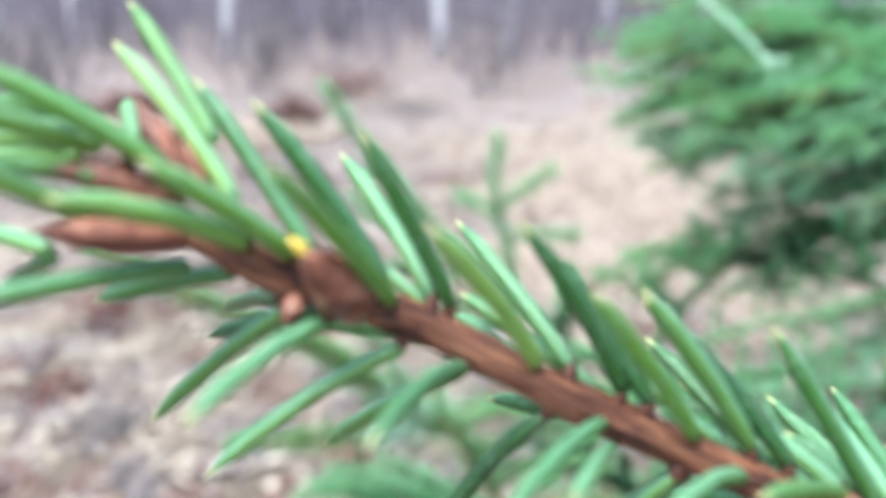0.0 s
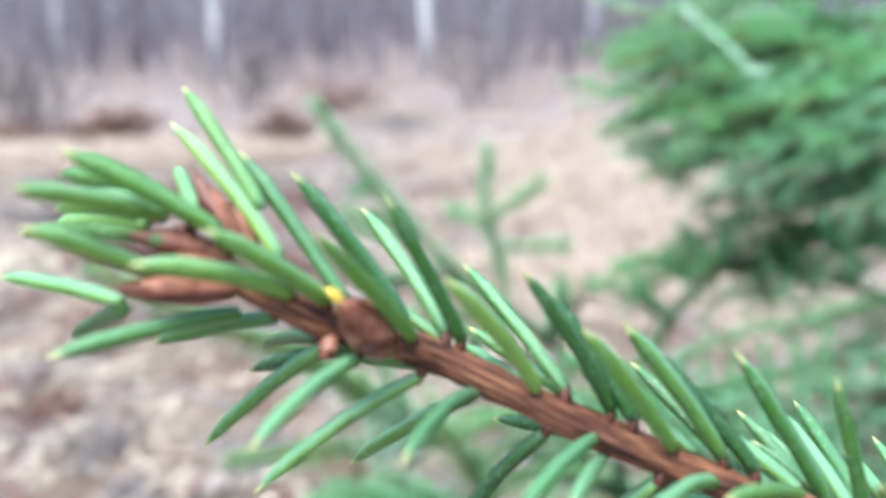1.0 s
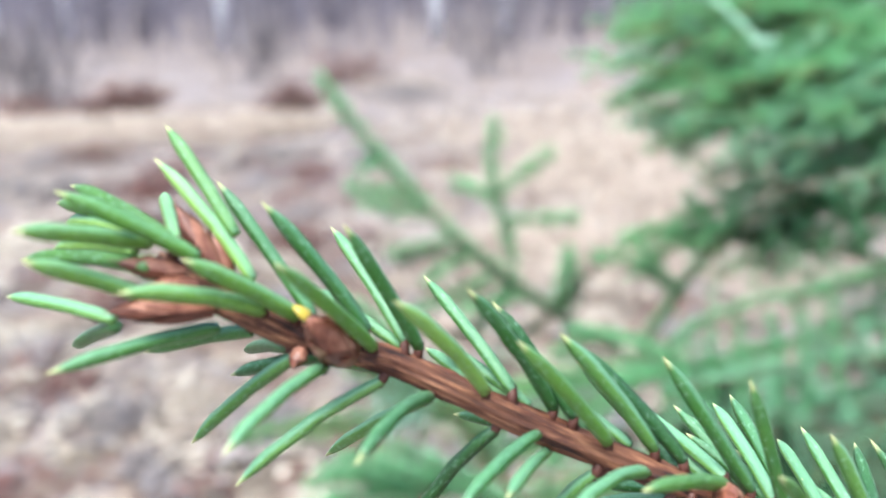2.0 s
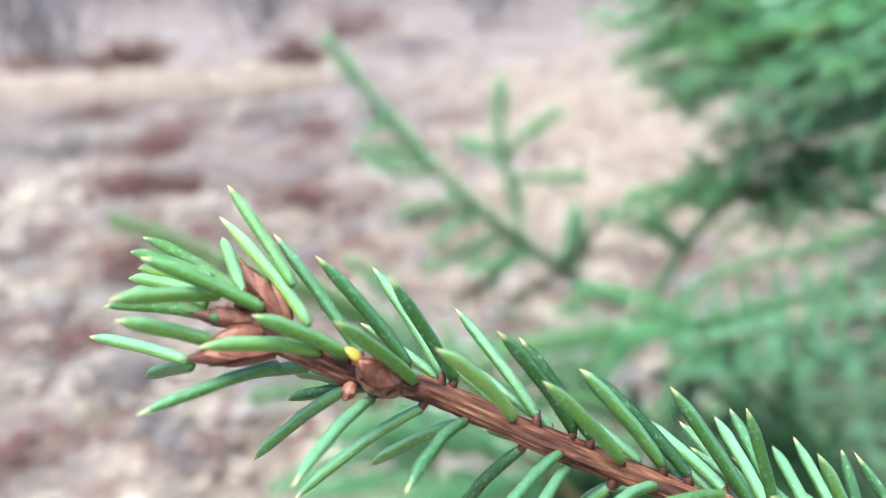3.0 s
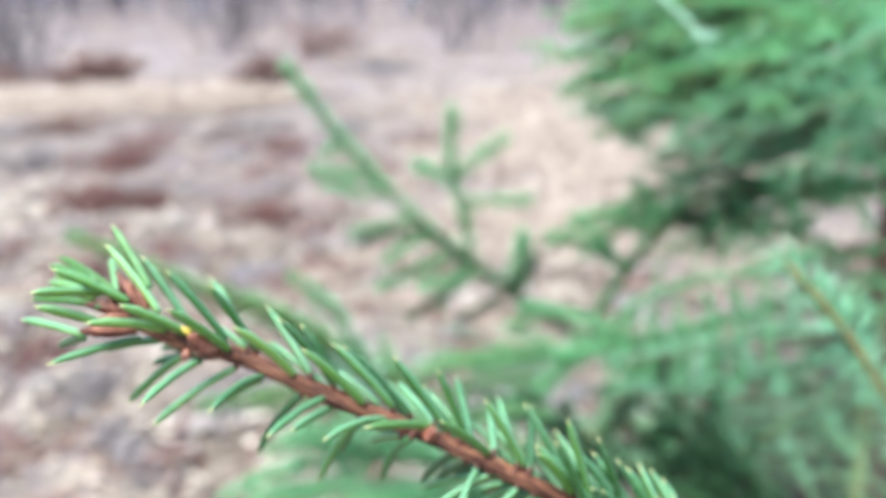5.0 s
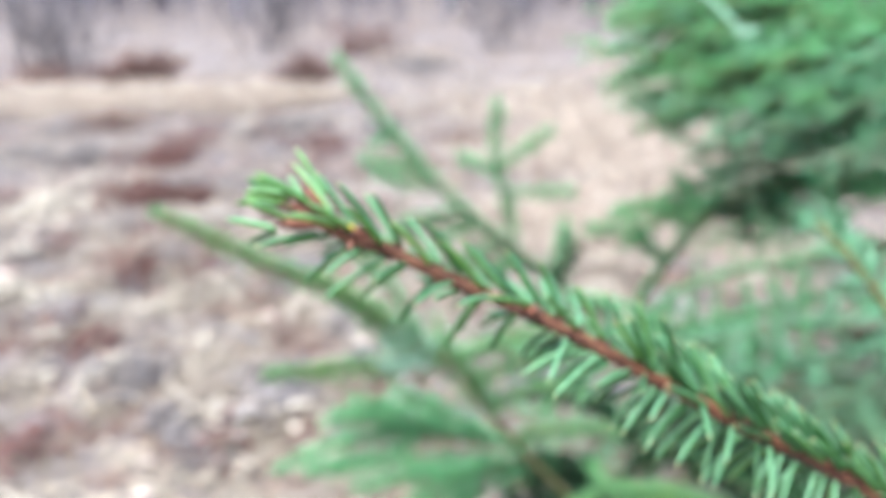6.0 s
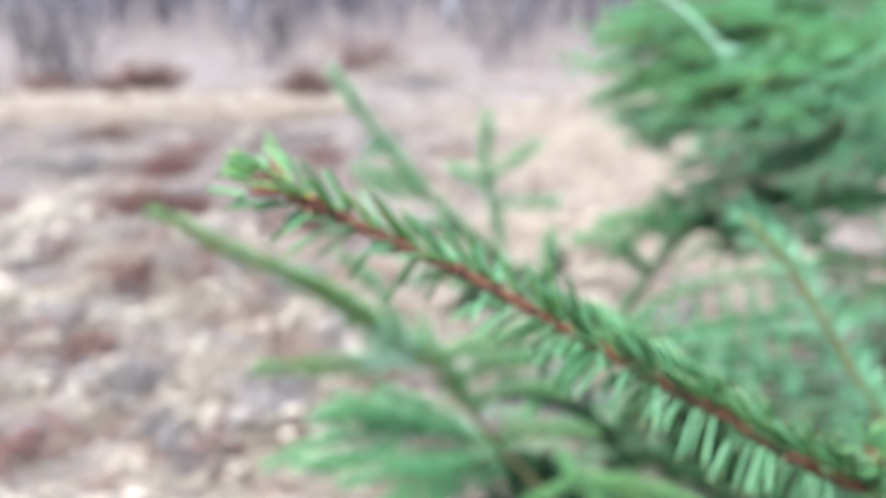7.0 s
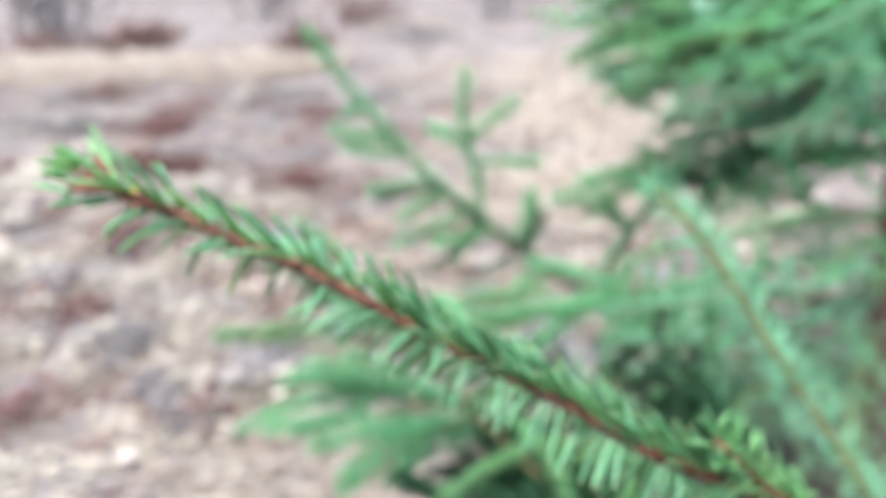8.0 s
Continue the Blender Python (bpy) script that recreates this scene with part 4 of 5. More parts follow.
    level = [[(0.98, 1.78, 0.50), (0.65, 1.50, 0.62), (0.331, 1.30, 0.644), (0.267, 1.30, 0.640), (0.191, 1.30, 0.631), (0.114, 1.30, 0.618)], [(0.30, 1.30, 0.643), (0.23, 1.24, 0.655)], [(0.24, 1.30, 0.637), (0.19, 1.36, 0.60)], [(0.42, 1.36, 0.64), (0.33, 1.24, 0.60)],
             [(0.36, 1.33, 0.645), (0.28, 1.40, 0.66), (0.20, 1.44, 0.665)], [(0.27, 1.30, 0.64), (0.20, 1.22, 0.61), (0.14, 1.18, 0.575)], [(0.46, 1.38, 0.64), (0.42, 1.26, 0.56), (0.38, 1.20, 0.48)], [(0.52, 1.42, 0.63), (0.50, 1.30, 0.54), (0.48, 1.22, 0.46)]]
    free_branch(tree, [[np.array(p) - T for p in q] for q in level], rng, bare=0.45, per_metre=2600, length=0.022)
    # the other whorls, all round
    for z in np.arange(0.25, 2.35, 0.17):
        for q in range(2):
            a = rng.uniform(-0.9, 1.15) * math.pi * 0.5 + 0.2 if z < 1.3 else rng.uniform(0, 2 * math.pi)
            ln = 0.85 * (1 - z / 2.6) * rng.uniform(0.8, 1.1) + 0.08
            d = np.array([math.cos(a), math.sin(a), 0])
            ax = [(0, 0, z), tuple(d * ln * 0.5 + np.array([0, 0, z + 0.10 * ln])), tuple(d * ln + np.array([0, 0, z + 0.16 * ln]))]
            foliage_branch(tree, ax, rng, base_r=0.006, side_len=0.22 * (ln + 0.2), gap=0.08, per_metre=420)
    foliage_branch(tree, [(0, 0, 2.3), (0.01, 0, 2.5), (0, 0, 2.7)], rng, base_r=0.004, side_len=0.06, gap=0.08, second=False)


build_far_spruce()


def build_shed_needles():
    """Brown shed needles and dark humus under the two young spruces."""
    rng = np.random.default_rng(14)
    n = 20000
    first = rng.uniform(0, 1, n) < 0.6
    a, r = rng.uniform(0, 6.28, n), np.where(first, 0.80, 0.55) * np.sqrt(rng.uniform(0, 1, n)) * rng.uniform(0.75, 1.0, n)
    x = np.where(first, 0.98, 0.68) + r * np.cos(a)
    y = np.where(first, 1.78, 0.85) + r * np.sin(a)
    B = np.stack([x, y, ground_z(x, y) + rng.uniform(0.012, 0.05, n)], 1)
    D = unit(np.stack([rng.normal(0, 1, n), rng.normal(0, 1, n), rng.normal(0, 0.12, n)], 1))
    v, f = spikes(B, D, rng.uniform(0.018, 0.05, n), rng.uniform(0.003, 0.009, n), rng)
    thing("shed_needles", mesh_arrays("shed_needles", v, f, M_HUMUS), "dark brown shed needles and twiglets under the spruces", "needle litter", kind="stuff")


build_shed_needles()


# ---- near spruce and its branches ----
near_tree = tagged(new("spruce_tree"), "young spruce with long slender green branches and needles", "tree")
TRUNK = np.array([0.62, 0.45, 0.0])
near_tree.location = TRUNK
spruce_trunk(near_tree, 1.5, 0.022)


def rel(pts):
    return [tuple(np.array(p) - TRUNK) for p in pts]


def near_sprays(sprays, **kw):
    free_branch(near_tree, [rel(q) for q in sprays], rngA, **kw)


# arching branch behind the near twig: bare below, with a long leader and small shoots at its fork
rngA = np.random.default_rng(52)
near_sprays([[(0.62, 0.45, 0.30), (0.40, 0.70, 0.40), (0.20, 0.90, 0.54), (0.098, 0.88, 0.665), (0.045, 0.84, 0.748), (0.002, 0.80, 0.832), (-0.034, 0.79, 0.851), (-0.071, 0.775, 0.887), (-0.104, 0.755, 0.921), (-0.171, 0.70, 0.973), (-0.242, 0.65, 1.033)],
             [(-0.034, 0.79, 0.851), (-0.055, 0.783, 0.871), (-0.085, 0.768, 0.901), (-0.112, 0.750, 0.927)], [(0, 0.80, 0.829), (-0.085, 0.78, 0.828), (-0.184, 0.76, 0.832)]],
            bare=0.66, mat=M_SHOOT, per_metre=2700, length=0.033, width=0.0013, turn=1.7, slim=0.62, wood=M_GREENWOOD, label="arching branch with a long green leader shoot")
near_sprays([[(-0.001, 0.80, 0.835), (-0.034, 0.78, 0.872), (-0.052, 0.75, 0.926), (-0.083, 0.72, 0.973)], [(0.004, 0.81, 0.826), (-0.004, 0.81, 0.850), (-0.013, 0.81, 0.876)]],
            bare=0.1, mat=M_FOLIAGE, per_metre=1500, length=0.020, width=0.0012, turn=1.7, slim=0.4, wood=M_GREENWOOD, base_r=0.002)
# mint-green young shoots crowded at the fork
near_sprays([[(-0.006, 0.80, 0.838), (-0.030, 0.78, 0.846), (-0.060, 0.77, 0.850)], [(-0.010, 0.79, 0.840), (-0.034, 0.78, 0.862), (-0.055, 0.775, 0.872)], [(-0.008, 0.80, 0.836), (-0.035, 0.78, 0.836), (-0.058, 0.775, 0.832)],
             [(-0.030, 0.78, 0.848), (-0.048, 0.77, 0.838), (-0.075, 0.765, 0.846)]],
            bare=0.1, mat=M_BLOOM, per_metre=1000, length=0.021, width=0.0012, turn=1.8, wood=M_GREENWOOD, base_r=0.0015)
# its left-hand fans
near_sprays([[(0.102, 0.88, 0.668), (0.027, 0.92, 0.673), (-0.053, 0.95, 0.664), (-0.145, 0.98, 0.629), (-0.222, 1.00, 0.584)], [(0.005, 0.93, 0.672), (-0.051, 0.93, 0.699), (-0.116, 0.94, 0.708)],
             [(-0.053, 0.95, 0.664), (-0.108, 0.93, 0.691), (-0.143, 0.92, 0.692)], [(-0.023, 0.94, 0.667), (-0.076, 0.96, 0.628), (-0.146, 0.98, 0.591)], [(0.054, 0.90, 0.675), (-0.008, 0.90, 0.714), (-0.063, 0.90, 0.740)],
             [(0.057, 0.95, 0.652), (-0.038, 0.95, 0.676), (-0.133, 0.95, 0.687)], [(0.056, 0.92, 0.644), (-0.066, 0.92, 0.635), (-0.168, 0.92, 0.626)], [(0.062, 0.90, 0.647), (-0.037, 0.90, 0.630), (-0.108, 0.90, 0.613)]],
            bare=0.05, mat=M_FOLIAGE, per_metre=1700, length=0.026, width=0.0014, base_r=0.003)
near_sprays([[(0.095, 0.88, 0.664), (0.026, 0.86, 0.659), (-0.028, 0.84, 0.640), (-0.067, 0.82, 0.614)], [(0.026, 0.86, 0.659), (-0.035, 0.85, 0.657)], [(0.047, 0.87, 0.661), (0.006, 0.85, 0.619)],
             [(0.10, 0.89, 0.640), (0.03, 0.90, 0.600), (-0.02, 0.92, 0.550)], [(0.062, 0.88, 0.650), (-0.015, 0.88, 0.610), (-0.072, 0.88, 0.559)]],
            bare=0.05, mat=M_FOLIAGE, per_metre=1900, length=0.022, width=0.0015, base_r=0.003)
# its right-hand shoots
near_sprays([[(0.012, 0.80, 0.824), (0.070, 0.85, 0.827), (0.169, 0.92, 0.814)], [(0.025, 0.82, 0.788), (0.084, 0.86, 0.795), (0.148, 0.90, 0.782)], [(0.045, 0.84, 0.743), (0.098, 0.86, 0.763), (0.163, 0.90, 0.738)],
             [(0.075, 0.86, 0.700), (0.14, 0.88, 0.70), (0.20, 0.91, 0.68)]], bare=0.0, mat=M_SHOOT, per_metre=1700, length=0.023, width=0.0013, base_r=0.0022)
# lower branch that ends in a whorl of young shoots
near_sprays([[(0.62, 0.45, 0.58), (0.42, 0.55, 0.68), (0.298, 0.59, 0.742), (0.210, 0.61, 0.776), (0.142, 0.60, 0.791)], [(0.140, 0.60, 0.790), (0.125, 0.60, 0.780), (0.098, 0.60, 0.764), (0.062, 0.60, 0.738)],
             [(0.146, 0.60, 0.789), (0.161, 0.58, 0.775), (0.171, 0.57, 0.750)], [(0.150, 0.60, 0.788), (0.216, 0.61, 0.762), (0.275, 0.62, 0.732)], [(0.141, 0.60, 0.791), (0.132, 0.62, 0.801)],
             [(0.24, 0.59, 0.765), (0.20, 0.54, 0.73), (0.15, 0.50, 0.70)]],
            bare=0.62, mat=M_SHOOT, per_metre=2900, length=0.0165, tilt=46, base_r=0.004, width=0.0015)
# dense sprays added behind the whorl, near-black green standing in for shade
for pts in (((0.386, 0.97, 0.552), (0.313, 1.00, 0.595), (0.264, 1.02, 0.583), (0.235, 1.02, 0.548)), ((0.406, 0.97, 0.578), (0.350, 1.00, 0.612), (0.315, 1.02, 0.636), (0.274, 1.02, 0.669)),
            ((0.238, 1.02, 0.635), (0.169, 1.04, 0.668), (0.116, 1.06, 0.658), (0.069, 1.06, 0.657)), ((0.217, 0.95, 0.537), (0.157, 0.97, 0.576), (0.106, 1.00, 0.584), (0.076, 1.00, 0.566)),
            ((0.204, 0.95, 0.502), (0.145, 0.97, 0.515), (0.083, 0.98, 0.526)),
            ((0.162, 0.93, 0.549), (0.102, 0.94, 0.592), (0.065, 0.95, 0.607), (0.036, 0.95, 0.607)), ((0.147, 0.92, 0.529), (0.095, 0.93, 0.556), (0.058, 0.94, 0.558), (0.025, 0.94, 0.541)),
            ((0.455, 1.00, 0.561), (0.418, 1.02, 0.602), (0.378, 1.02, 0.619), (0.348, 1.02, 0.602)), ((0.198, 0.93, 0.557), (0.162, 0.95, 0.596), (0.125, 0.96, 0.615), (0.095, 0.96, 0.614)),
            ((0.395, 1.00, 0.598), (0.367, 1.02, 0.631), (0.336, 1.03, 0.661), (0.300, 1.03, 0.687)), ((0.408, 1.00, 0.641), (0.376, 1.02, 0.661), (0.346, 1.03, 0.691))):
    foliage_branch(near_tree, rel([(0.62, 0.45, pts[0][2] - 0.15), (0.50, 0.75, pts[0][2] - 0.06), *pts]), rngA, leafy=M_SHADEFOLIAGE, base_r=0.004, side_len=0.065, gap=0.018, start=0.76, taper=0.3, wild=0.9, per_metre=2100, second=False)
# low sprays in the same dark green, painting the shade under the near branches
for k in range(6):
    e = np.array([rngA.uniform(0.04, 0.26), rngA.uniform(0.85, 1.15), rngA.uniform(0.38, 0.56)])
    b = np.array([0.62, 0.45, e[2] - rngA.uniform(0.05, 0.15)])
    foliage_branch(near_tree, rel([b, (b + e) / 2 + (0.03, 0, 0.03), e]), rngA, leafy=M_SHADEFOLIAGE, base_r=0.004, side_len=0.2, gap=0.05, per_metre=1700)
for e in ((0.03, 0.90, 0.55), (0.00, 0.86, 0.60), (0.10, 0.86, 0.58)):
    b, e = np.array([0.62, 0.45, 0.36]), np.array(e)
    foliage_branch(near_tree, rel([b, (b + e) / 2 + (0.02, 0, 0.04), e]), rngA, leafy=M_SHADEFOLIAGE, base_r=0.004, side_len=0.15, gap=0.03, per_metre=3000)
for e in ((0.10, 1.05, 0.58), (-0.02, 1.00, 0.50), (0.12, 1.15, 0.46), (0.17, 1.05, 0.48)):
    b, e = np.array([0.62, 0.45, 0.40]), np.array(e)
    foliage_branch(near_tree, rel([b, (b + e) / 2 + (0.02, 0, 0.04), e]), rngA, leafy=M_SHADEFOLIAGE, base_r=0.004, side_len=0.13, gap=0.035, per_metre=2400, second=False)
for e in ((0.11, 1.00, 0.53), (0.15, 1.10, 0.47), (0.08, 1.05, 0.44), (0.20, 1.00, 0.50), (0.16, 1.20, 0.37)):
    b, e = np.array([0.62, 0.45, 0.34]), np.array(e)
    foliage_branch(near_tree, rel([b, (b + e) / 2 + (0.02, 0, 0.03), e]), rngA, leafy=M_SHADEFOLIAGE, base_r=0.004, side_len=0.14, gap=0.02, start=0.72, taper=0.4, wild=0.9, per_metre=2600, second=False)
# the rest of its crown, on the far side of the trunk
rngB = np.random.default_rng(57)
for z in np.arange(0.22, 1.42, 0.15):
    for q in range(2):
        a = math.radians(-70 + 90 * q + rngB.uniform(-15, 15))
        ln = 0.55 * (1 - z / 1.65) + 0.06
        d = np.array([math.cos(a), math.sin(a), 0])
        foliage_branch(near_tree, [(0, 0, z), tuple(d * ln * 0.5 + (0, 0, z + 0.08 * ln)), tuple(d * ln + np.array([0, 0, z + 0.15 * ln]))], rngB, leafy=M_SHADEFOLIAGE, base_r=0.004, side_len=0.22 * (ln + 0.2), gap=0.06, per_metre=700)
foliage_branch(near_tree, [(0, 0, 1.40), (0.005, 0, 1.52), (0, 0, 1.64)], rngB, leafy=M_SHOOT, base_r=0.003, side_len=0.05, gap=0.06, second=False)
# pale shoot beside the near twig
near_sprays([[(0.62, 0.45, 0.55), (0.44, 0.32, 0.74), (0.33, 0.27, 0.90), (0.275, 0.26, 0.985), (0.238, 0.26, 1.0375), (0.212, 0.26, 1.0775), (0.1935, 0.26, 1.104), (0.1704, 0.26, 1.1285)]],
            bare=0.30, mat=M_PALELIT, per_metre=1500, length=0.0175, tilt=58, base_r=0.0036, wood=M_GREENWOOD, width=0.0010, turn=1.9, label="slender pale green shoot with spreading needles")


# ---- the near twig, needle by needle ----
STEM = np.array([(-.0236, .0668, 1.1887), (-.0212, .0674, 1.1868), (-.0192, .0678, 1.1848), (-.0160, .0685, 1.1825), (-.0124, .0693, 1.1802), (-.0064, .0705, 1.1776), (-.0010, .0717, 1.1752), (.0115, .0711, 1.1688), (.0265, .0704, 1.1620), (.0420, .0696, 1.1543),
                 (.0610, .0687, 1.1435), (.0840, .0675, 1.1305), (.1080, .0663, 1.1178), (.1270, .0654, 1.1060), (.1480, .0653, 1.0950), (.30, .125, 1.0), (.46, .28, .89), (.62, .45, .78)])


def near_stem():
    p, s = resample(STEM - TRUNK, 0.0011)
    keep = np.r_[np.where(s < 0.215)[0], np.where(s >= 0.215)[0][::8], len(s) - 1]
    p, s = p[keep], s[keep]
    r = np.interp(s, [0, 0.004, 0.02, 0.09, 0.2, 0.65], [0.0009, 0.0013, 0.00146, 0.00152, 0.0017, 0.0045])

    def ridge(i, a):
        # ridges that run down from the leaf pegs
        w = 0.17 * (1 - 2 * abs(math.sin(5.0 * a + 0.35 * math.sin(s[i] * 230) + s[i] * 45)) ** 0.55) + 0.03 * math.sin(16 * a - s[i] * 120)
        return 1 + w + 0.05 * math.sin(s[i] * 520 + 2 * a)
    v, f = tube(p, r, 36, ridge)
    me = mesh_arrays("branch_wood", v, f, M_TWIG)
    me.shade_smooth()
    return part("branch", me, near_tree, "slender reddish-brown ridged twig set with green needles"), p + TRUNK, s


near_branch, stem_p, stem_s = near_stem()


def stem_at(s):
    return np.array([np.interp(s, stem_s, stem_p[:, i]) for i in range(3)])


def stem_frame(s):
    t = unit(stem_at(max(s - 0.003, 0)) - stem_at(s + 0.003))
    back = unit(np.array([0, 1.0, 0]) - t * t[1])
    up = np.cross(t, back)
    return t, (up if up[2] > 0 else -up), back


def needle_mesh(bend, twist, mat=None):
    """One needle 15 mm long along z: four-sided with rounded edges, tapered to a point, bowed towards +x."""
    rings, sides = 9, 8
    V, F = [], []
    for i in range(rings):
        q = (0, 0.06, 0.15, 0.40, 0.76, 0.85, 0.92, 0.97, 1.0)[i]
        w = 0.00082 * min(1, 0.80 + 2.0 * q) * (1 if q < 0.76 else max(0.10, math.cos((q - 0.76) / 0.24 * 1.46)))
        x0 = bend * 4 * q * (1 - q)
        for j in range(sides):
            a = 2 * math.pi * j / sides + twist * q
            k = (1.04 if j % 4 == 0 else 0.96) if j % 2 == 0 else 0.84
            V.append((x0 + w * k * math.cos(a), w * k * math.sin(a) * 1.08, 0.015 * q))
    for i in range(rings - 1):
        for j in range(sides):
            a, b = i * sides + j, i * sides + (j + 1) % sides
            F.append((a, b, b + sides, a + sides))
    V += [(0, 0, -0.0003), (0, 0, 0.0153)]
    for j in range(sides):
        F.append((len(V) - 2, (j + 1) % sides, j))
        F.append((len(V) - 1, (rings - 1) * sides + j, (rings - 1) * sides + (j + 1) % sides))
    me = mesh_of("needle", V, F, mat or M_NEEDLE, smooth=True)
    return me


NEEDLES = [needle_mesh(b, t) for b, t in ((0.0002, 0.2), (0.0004, -0.2), (0.0006, 0.3), (0.0010, 0.1), (0.0015, -0.1))]
TUFT = [needle_mesh(b, t, M_TUFT) for b, t in ((0.0003, 0.2), (0.0007, -0.2))]
PEG = mesh_arrays("peg", *tube(np.array([(0, 0, 0), (0, 0, 0.0012), (0, 0, 0.0022)]), np.array([0.00062, 0.00055, 0.00044]), 7), M_PEG)
needle_rng = np.random.default_rng(64)


def add_needle(s, az, tilt, length, bend=0, seat=None, girth=1.0, kit=None):
    """A needle at s metres from the twig's tip; az: 0 up, 90 away, -90 to the near side; tilt from the twig's direction, degrees."""
    t, up, back = stem_frame(s)
    a, b = math.radians(az), math.radians(tilt)
    out = math.cos(a) * up + math.sin(a) * back
    d = unit(math.cos(b) * t + math.sin(b) * out)
    r = float(np.interp(s, [0, 0.004, 0.02, 0.2], [0.0008, 0.0014, 0.0016, 0.0018]))
    if seat is not None:
        c = math.radians(seat)
        foot = math.cos(c) * up + math.sin(c) * back
    else:
        foot = out
    base = stem_at(s) + foot * r
    x = np.array([0, 0, 1.0]) - d * d[2]
    x = unit(x if np.linalg.norm(x) > 0.05 else out)
    y = np.cross(d, x)
    ob = part("needle", (kit or NEEDLES)[bend], near_branch)
    m = Matrix(((x[0], y[0], d[0], base[0] - TRUNK[0] + d[0] * 0.0008), (x[1], y[1], d[1], base[1] - TRUNK[1] + d[1] * 0.0008), (x[2], y[2], d[2], base[2] - TRUNK[2] + d[2] * 0.0008), (0, 0, 0, 1)))
    ob.matrix_basis = m @ Matrix.Diagonal(((length / 0.015 * 0.5 + 0.5) * girth,) * 2 + (length / 0.015, 1))
    peg = part("peg", PEG, near_branch)
    k = base - foot * 0.0007 - TRUNK - d * 0.0008
    peg.matrix_basis = Matrix(((x[0], y[0], d[0], k[0]), (x[1], y[1], d[1], k[1]), (x[2], y[2], d[2], k[2]), (0, 0, 0, 1)))


def set_needle(foot, point, bend=0, kit=None, girth=1.0, tuft=False):
    """A needle between two places, on a small bark peg that reaches back to the twig."""
    near = stem_p[np.argmin(np.linalg.norm(stem_p - foot, axis=1))]
    gap = float(np.linalg.norm(foot - near))
    if not tuft:
        foot = near + (foot - near) * min(1.0, 0.0024 / gap)
    d = point - foot
    length = float(np.linalg.norm(d))
    d = unit(d)
    x = np.array([0, 0, 1.0]) - d * d[2]
    x = unit(x if np.linalg.norm(x) > 0.2 else np.array([0, 1.0, 0]) - d * d[1])
    y = np.cross(d, x)
    k = foot - TRUNK
    ob = part("needle", (kit or NEEDLES)[bend], near_branch)
    m = Matrix(((x[0], y[0], d[0], k[0]), (x[1], y[1], d[1], k[1]), (x[2], y[2], d[2], k[2]), (0, 0, 0, 1)))
    ob.matrix_basis = m @ Matrix.Diagonal((girth, girth, length / 0.015, 1))
    if tuft:
        return
    d = unit(foot + d * 0.0012 - near)
    x = unit(np.cross(d, [0.3, 1.0, 0.2]))
    y = np.cross(d, x)
    k = foot - d * 0.0016 - TRUNK
    peg = part("peg", PEG, near_branch)
    peg.matrix_basis = Matrix(((x[0], y[0], d[0], k[0]), (x[1], y[1], d[1], k[1]), (x[2], y[2], d[2], k[2]), (0, 0, 0, 1)))


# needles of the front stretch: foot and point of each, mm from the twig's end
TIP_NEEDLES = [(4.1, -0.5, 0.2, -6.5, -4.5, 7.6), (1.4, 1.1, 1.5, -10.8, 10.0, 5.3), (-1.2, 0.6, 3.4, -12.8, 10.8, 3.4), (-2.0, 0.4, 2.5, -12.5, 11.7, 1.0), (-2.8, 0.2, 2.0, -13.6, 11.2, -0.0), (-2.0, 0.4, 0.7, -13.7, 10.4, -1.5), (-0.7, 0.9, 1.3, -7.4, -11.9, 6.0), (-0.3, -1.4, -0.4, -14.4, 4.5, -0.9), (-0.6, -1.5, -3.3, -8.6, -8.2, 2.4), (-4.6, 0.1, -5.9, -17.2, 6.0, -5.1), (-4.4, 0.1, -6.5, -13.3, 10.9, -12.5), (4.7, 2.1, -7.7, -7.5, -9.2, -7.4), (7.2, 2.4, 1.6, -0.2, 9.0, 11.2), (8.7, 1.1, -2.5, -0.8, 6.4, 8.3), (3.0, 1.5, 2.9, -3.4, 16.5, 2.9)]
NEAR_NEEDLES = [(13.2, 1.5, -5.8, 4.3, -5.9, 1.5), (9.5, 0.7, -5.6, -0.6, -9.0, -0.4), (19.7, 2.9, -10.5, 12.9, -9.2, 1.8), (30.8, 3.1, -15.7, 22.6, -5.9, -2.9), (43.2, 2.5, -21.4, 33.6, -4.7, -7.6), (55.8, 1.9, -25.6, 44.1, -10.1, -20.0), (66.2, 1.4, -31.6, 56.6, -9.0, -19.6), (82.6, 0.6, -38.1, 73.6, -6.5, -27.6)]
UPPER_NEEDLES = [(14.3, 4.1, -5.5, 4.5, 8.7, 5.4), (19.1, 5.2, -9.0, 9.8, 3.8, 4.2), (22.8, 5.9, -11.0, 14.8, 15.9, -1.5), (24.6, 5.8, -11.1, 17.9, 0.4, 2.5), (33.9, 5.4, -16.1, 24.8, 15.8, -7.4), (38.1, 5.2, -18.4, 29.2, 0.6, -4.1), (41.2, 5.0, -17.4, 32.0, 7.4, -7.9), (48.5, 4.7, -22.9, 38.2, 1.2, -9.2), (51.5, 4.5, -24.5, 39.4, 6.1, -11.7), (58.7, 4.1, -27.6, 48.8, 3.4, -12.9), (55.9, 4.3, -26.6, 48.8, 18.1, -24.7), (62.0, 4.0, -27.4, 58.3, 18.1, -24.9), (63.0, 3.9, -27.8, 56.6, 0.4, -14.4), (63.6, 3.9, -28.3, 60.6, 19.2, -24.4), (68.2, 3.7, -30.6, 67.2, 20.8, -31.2)]
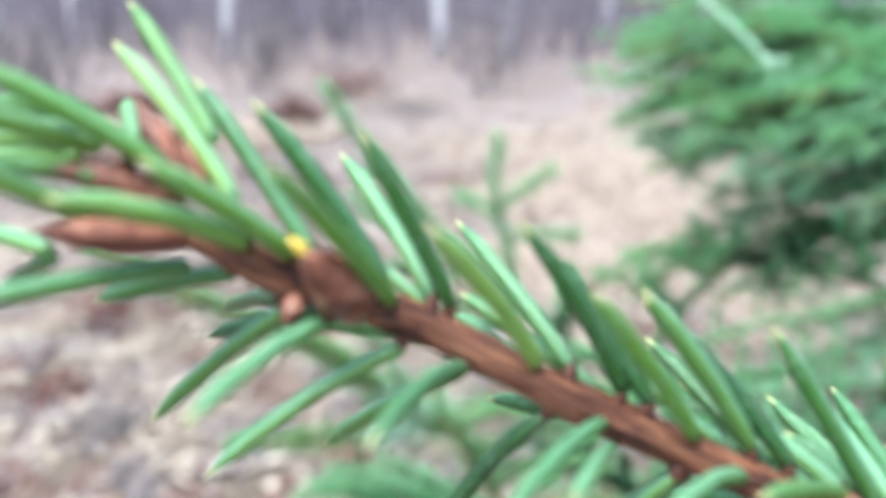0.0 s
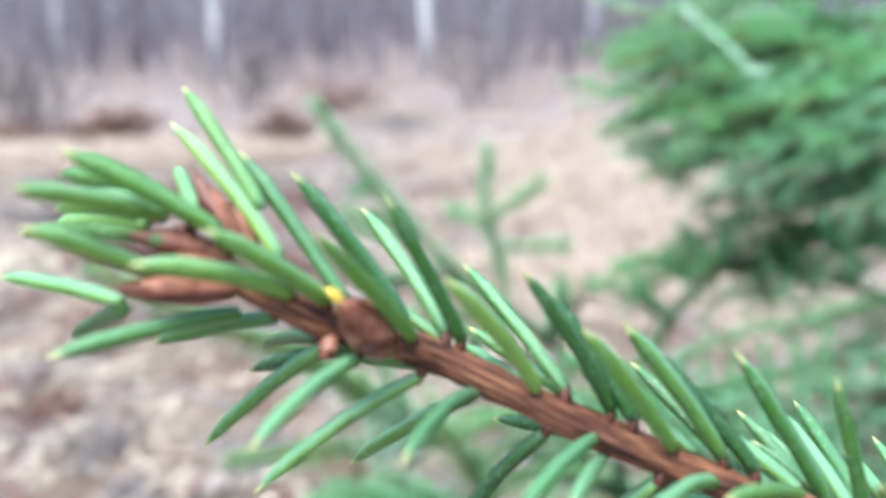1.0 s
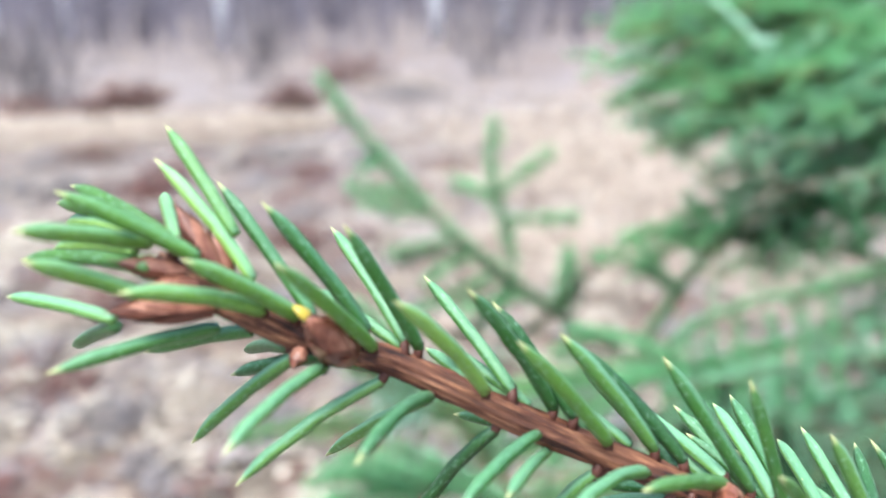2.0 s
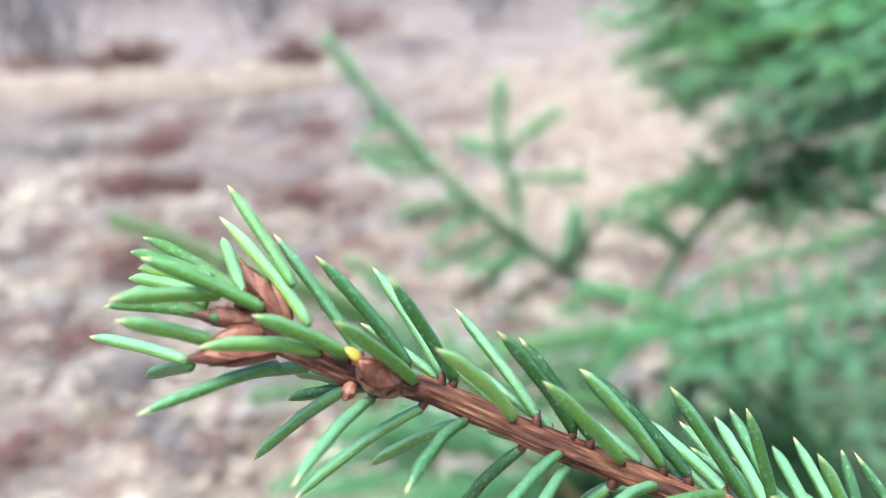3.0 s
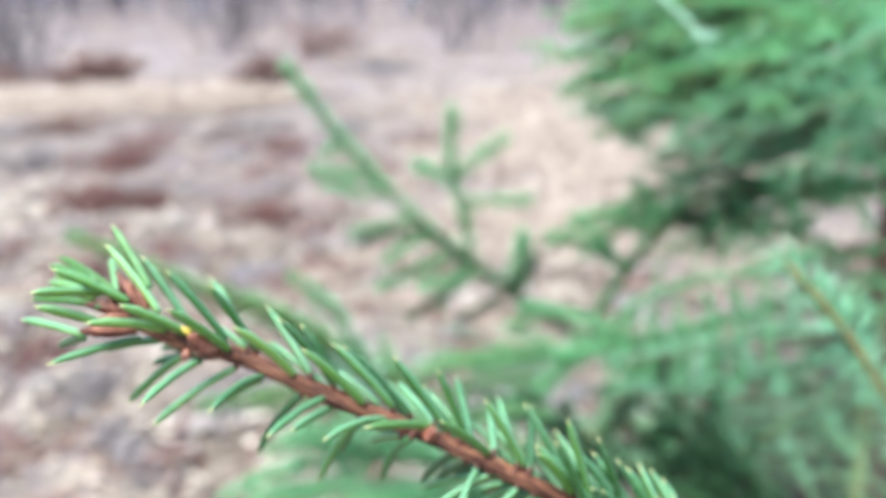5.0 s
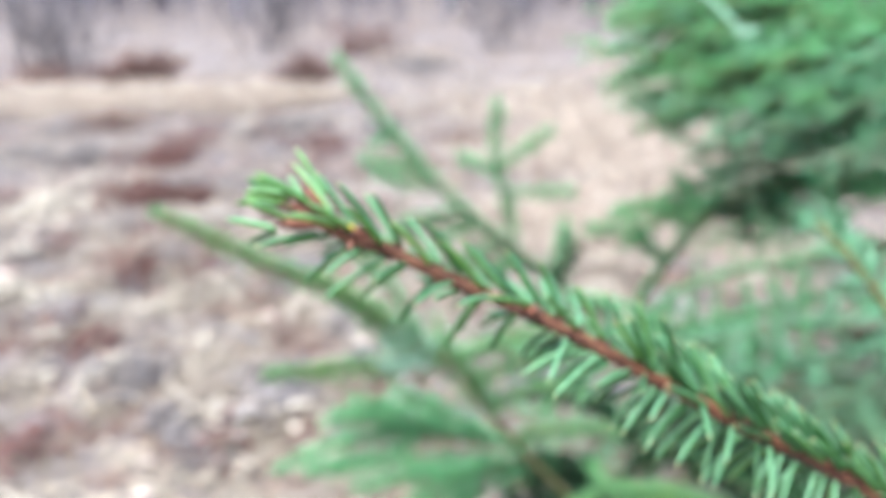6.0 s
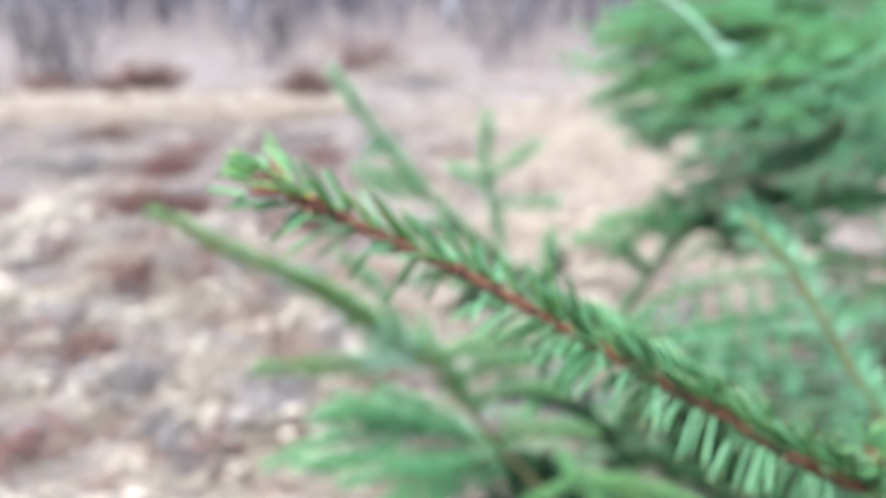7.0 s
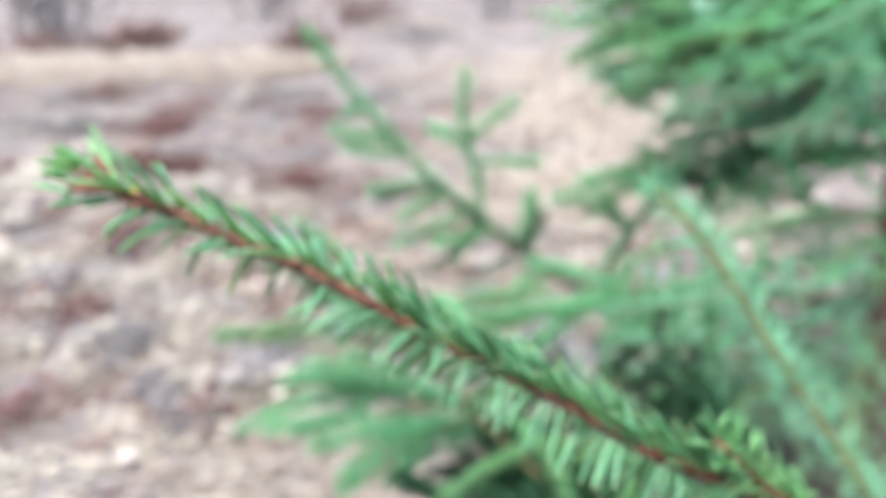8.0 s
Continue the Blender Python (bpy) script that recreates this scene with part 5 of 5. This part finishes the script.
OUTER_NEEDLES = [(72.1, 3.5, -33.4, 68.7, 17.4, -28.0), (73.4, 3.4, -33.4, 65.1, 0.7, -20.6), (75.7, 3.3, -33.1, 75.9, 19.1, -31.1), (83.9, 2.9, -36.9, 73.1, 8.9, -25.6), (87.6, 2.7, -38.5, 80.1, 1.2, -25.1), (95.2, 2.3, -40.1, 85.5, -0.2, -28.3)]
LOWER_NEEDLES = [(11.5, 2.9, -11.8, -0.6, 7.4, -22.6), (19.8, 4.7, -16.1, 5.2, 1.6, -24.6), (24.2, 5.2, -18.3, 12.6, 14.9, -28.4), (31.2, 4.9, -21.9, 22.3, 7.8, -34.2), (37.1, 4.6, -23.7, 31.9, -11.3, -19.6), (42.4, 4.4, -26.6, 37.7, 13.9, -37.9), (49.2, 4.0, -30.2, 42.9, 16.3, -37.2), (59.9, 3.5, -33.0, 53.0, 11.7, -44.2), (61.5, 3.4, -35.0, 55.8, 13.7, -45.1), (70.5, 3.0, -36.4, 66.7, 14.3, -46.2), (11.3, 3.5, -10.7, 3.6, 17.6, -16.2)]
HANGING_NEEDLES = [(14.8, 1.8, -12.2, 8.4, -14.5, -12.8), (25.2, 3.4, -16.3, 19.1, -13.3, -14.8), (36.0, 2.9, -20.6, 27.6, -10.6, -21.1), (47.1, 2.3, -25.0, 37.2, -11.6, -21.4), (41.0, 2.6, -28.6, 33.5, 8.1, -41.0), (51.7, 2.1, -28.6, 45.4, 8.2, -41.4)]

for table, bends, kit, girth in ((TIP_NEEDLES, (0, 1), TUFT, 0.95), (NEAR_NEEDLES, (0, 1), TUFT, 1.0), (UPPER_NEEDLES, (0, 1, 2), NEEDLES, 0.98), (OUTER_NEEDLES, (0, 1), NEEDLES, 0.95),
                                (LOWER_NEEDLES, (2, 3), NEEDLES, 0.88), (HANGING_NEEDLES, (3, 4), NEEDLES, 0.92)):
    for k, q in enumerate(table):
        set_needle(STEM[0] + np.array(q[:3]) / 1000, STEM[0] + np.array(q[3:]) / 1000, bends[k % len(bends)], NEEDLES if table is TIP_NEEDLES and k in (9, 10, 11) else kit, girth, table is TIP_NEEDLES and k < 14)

# upper needles of the far side, then the hidden side of the front stretch and the rest of the twig
for s in (0.0270, 0.0415, 0.0530, 0.0700):
    add_needle(s, needle_rng.uniform(66, 86), needle_rng.uniform(26, 34), needle_rng.uniform(0.0115, 0.0135), int(needle_rng.integers(0, 2)), 40, 0.9)
for s in np.arange(0.012, 0.085, 0.0085):
    add_needle(s, needle_rng.uniform(95, 150), needle_rng.normal(52, 6), needle_rng.uniform(0.012, 0.015), 1)
for start, step, az, spread, tilt, bends in ((0.100, 0.0017, 20, 30, 29, (0, 1, 2)), (0.0740, 0.0028, -140, 20, 66, (2, 3, 4)), (0.0760, 0.0036, 160, 16, 68, (2, 3, 4)), (0.0600, 0.0044, 78, 14, 38, (0, 1)), (0.0950, 0.0036, -45, 16, 34, (0, 1))):
    for k, s in enumerate(np.arange(start, 0.224, step)):
        lean = 420 * min(s - 0.085, 0.07) if tilt > 60 else 0
        add_needle(s + needle_rng.normal(0, step * 0.3), az + needle_rng.normal(0, spread), tilt + lean + needle_rng.normal(0, 8), needle_rng.uniform(0.0135, 0.0180), bends[k % len(bends)], None, needle_rng.uniform(0.72, 0.95))


def bud(foot, point, radius, seed, label="reddish-brown scaly bud", loose=True):
    """A bud from foot to point: an egg-shaped core wrapped in overlapping pointed scales."""
    rng = np.random.default_rng(seed)
    base = np.array(foot) - TRUNK
    d = np.array(point) - np.array(foot)
    length = float(np.linalg.norm(d))
    d = unit(d)
    x = unit(np.cross(d, [0.3, 0.2, 1.0]))
    y = np.cross(d, x)

    def prof(q):
        return radius * math.sin(math.pi * min(0.98, 0.22 + 0.76 * q)) ** 0.8

    qs = np.linspace(0, 1, 9)
    core = tube(np.array([base + d * length * q for q in qs]), np.array([max(0.0002, prof(q) * 0.93) for q in qs]), 12)
    pieces = [core]
    rings, puff = (3, 0.07) if loose else (4, 0.03)
    for ring in range(rings):
        q0 = 0.01 + (0.22 if loose else 0.20) * ring
        n = (5, 4, 4, 3)[ring]
        for k in range(n):
            c = 2 * math.pi * (k + 0.5 * (ring % 2)) / n + rng.normal(0, 0.12)
            half = math.pi / n * 1.05
            sl = rng.uniform(0.50, 0.75) if loose else rng.uniform(0.34, 0.46)
            pts = []
            for q, wd, rr in ((q0, 0.7, 1.0), (q0 + sl * 0.45, 1.0, 1.0 + puff), (q0 + sl * 0.8, 0.62, 1.0 + 1.8 * puff), (q0 + sl, 0.10, 1.0 + 1.7 * puff + rng.uniform(0, 0.35 if loose else 0.03))):
                qq = min(1.0, q)
                for e in (-1, 0, 1):
                    aa = c + e * half * wd
                    rad = prof(qq) * (rr + (0.06 if e == 0 else 0.0)) + 0.00006
                    pts.append(base + d * length * q + rad * (math.cos(aa) * x + math.sin(aa) * y))
            F = []
            for i in range(3):
                for j in range(2):
                    p0 = i * 3 + j
                    F += [(p0, p0 + 1, p0 + 4), (p0, p0 + 4, p0 + 3)]
            pieces.append((np.array(pts), np.array(F)))
    v, f = joined(pieces)
    me = mesh_arrays("bud", v, f, M_BUD if loose else M_ROUNDBUD)
    me.shade_smooth()
    part("bud", me, near_branch, label)


bud((-0.0186, 0.0665, 1.1838), (-0.0268, 0.0622, 1.1852), 0.0012, 1, "pointed terminal bud with loose brown scales")
bud((-0.0199, 0.0666, 1.1860), (-0.0244, 0.0637, 1.1866), 0.0010, 2)
bud((-0.0209, 0.0669, 1.1873), (-0.0265, 0.0655, 1.1888), 0.0010, 9)
bud((-0.0182, 0.0680, 1.1865), (-0.0217, 0.0694, 1.1929), 0.0012, 3, "papery upright bud with loose brown scales")
bud((-0.0174, 0.0687, 1.1862), (-0.0188, 0.0699, 1.1906), 0.0010, 4)
bud((-0.0065, 0.0700, 1.1773), (-0.0093, 0.0642, 1.1832), 0.0020, 5, "round reddish side bud", False)
bud((-0.0108, 0.0686, 1.1785), (-0.0115, 0.0668, 1.1774), 0.0008, 6, loose=False)
bud((0.0318, 0.0695, 1.1610), (0.0309, 0.0640, 1.1623), 0.0014, 7, "small pinkish side bud", False)
bud((0.0648, 0.0682, 1.1410), (0.0644, 0.0640, 1.1414), 0.0013, 8, "small pinkish side bud", False)


def resin_drop():
    bm = bmesh.new()
    bmesh.ops.create_icosphere(bm, subdivisions=2, radius=0.00078)
    for v in bm.verts:
        v.co *= 1 + 0.5 * noise.noise(v.co * 1500)
        v.co.z *= 0.6
        v.co.x *= 1.5
    me = bpy.data.meshes.new("resin_drop")
    bm.to_mesh(me)
    bm.free()
    me.materials.append(M_RESIN)
    me.shade_smooth()
    ob = part("resin_drop", me, near_branch, "yellow drop of resin")
    ob.location = tuple(np.array((-0.0101, 0.0668, 1.1829)) - TRUNK)
    ob.rotation_euler = (0.3, 0.6, 0.2)


resin_drop()

# short side shoot near the lower end of the twig
near_sprays([[(0.200, 0.078, 1.0600), (0.180, 0.066, 1.082), (0.163, 0.060, 1.0955), (0.149, 0.058, 1.111)]], bare=0.25, mat=M_SHOOT, per_metre=1300, length=0.0145, tilt=50, base_r=0.0016, wood=M_TWIG, width=0.0014,
            turn=1.8, label="short reddish side shoot with pale needles")
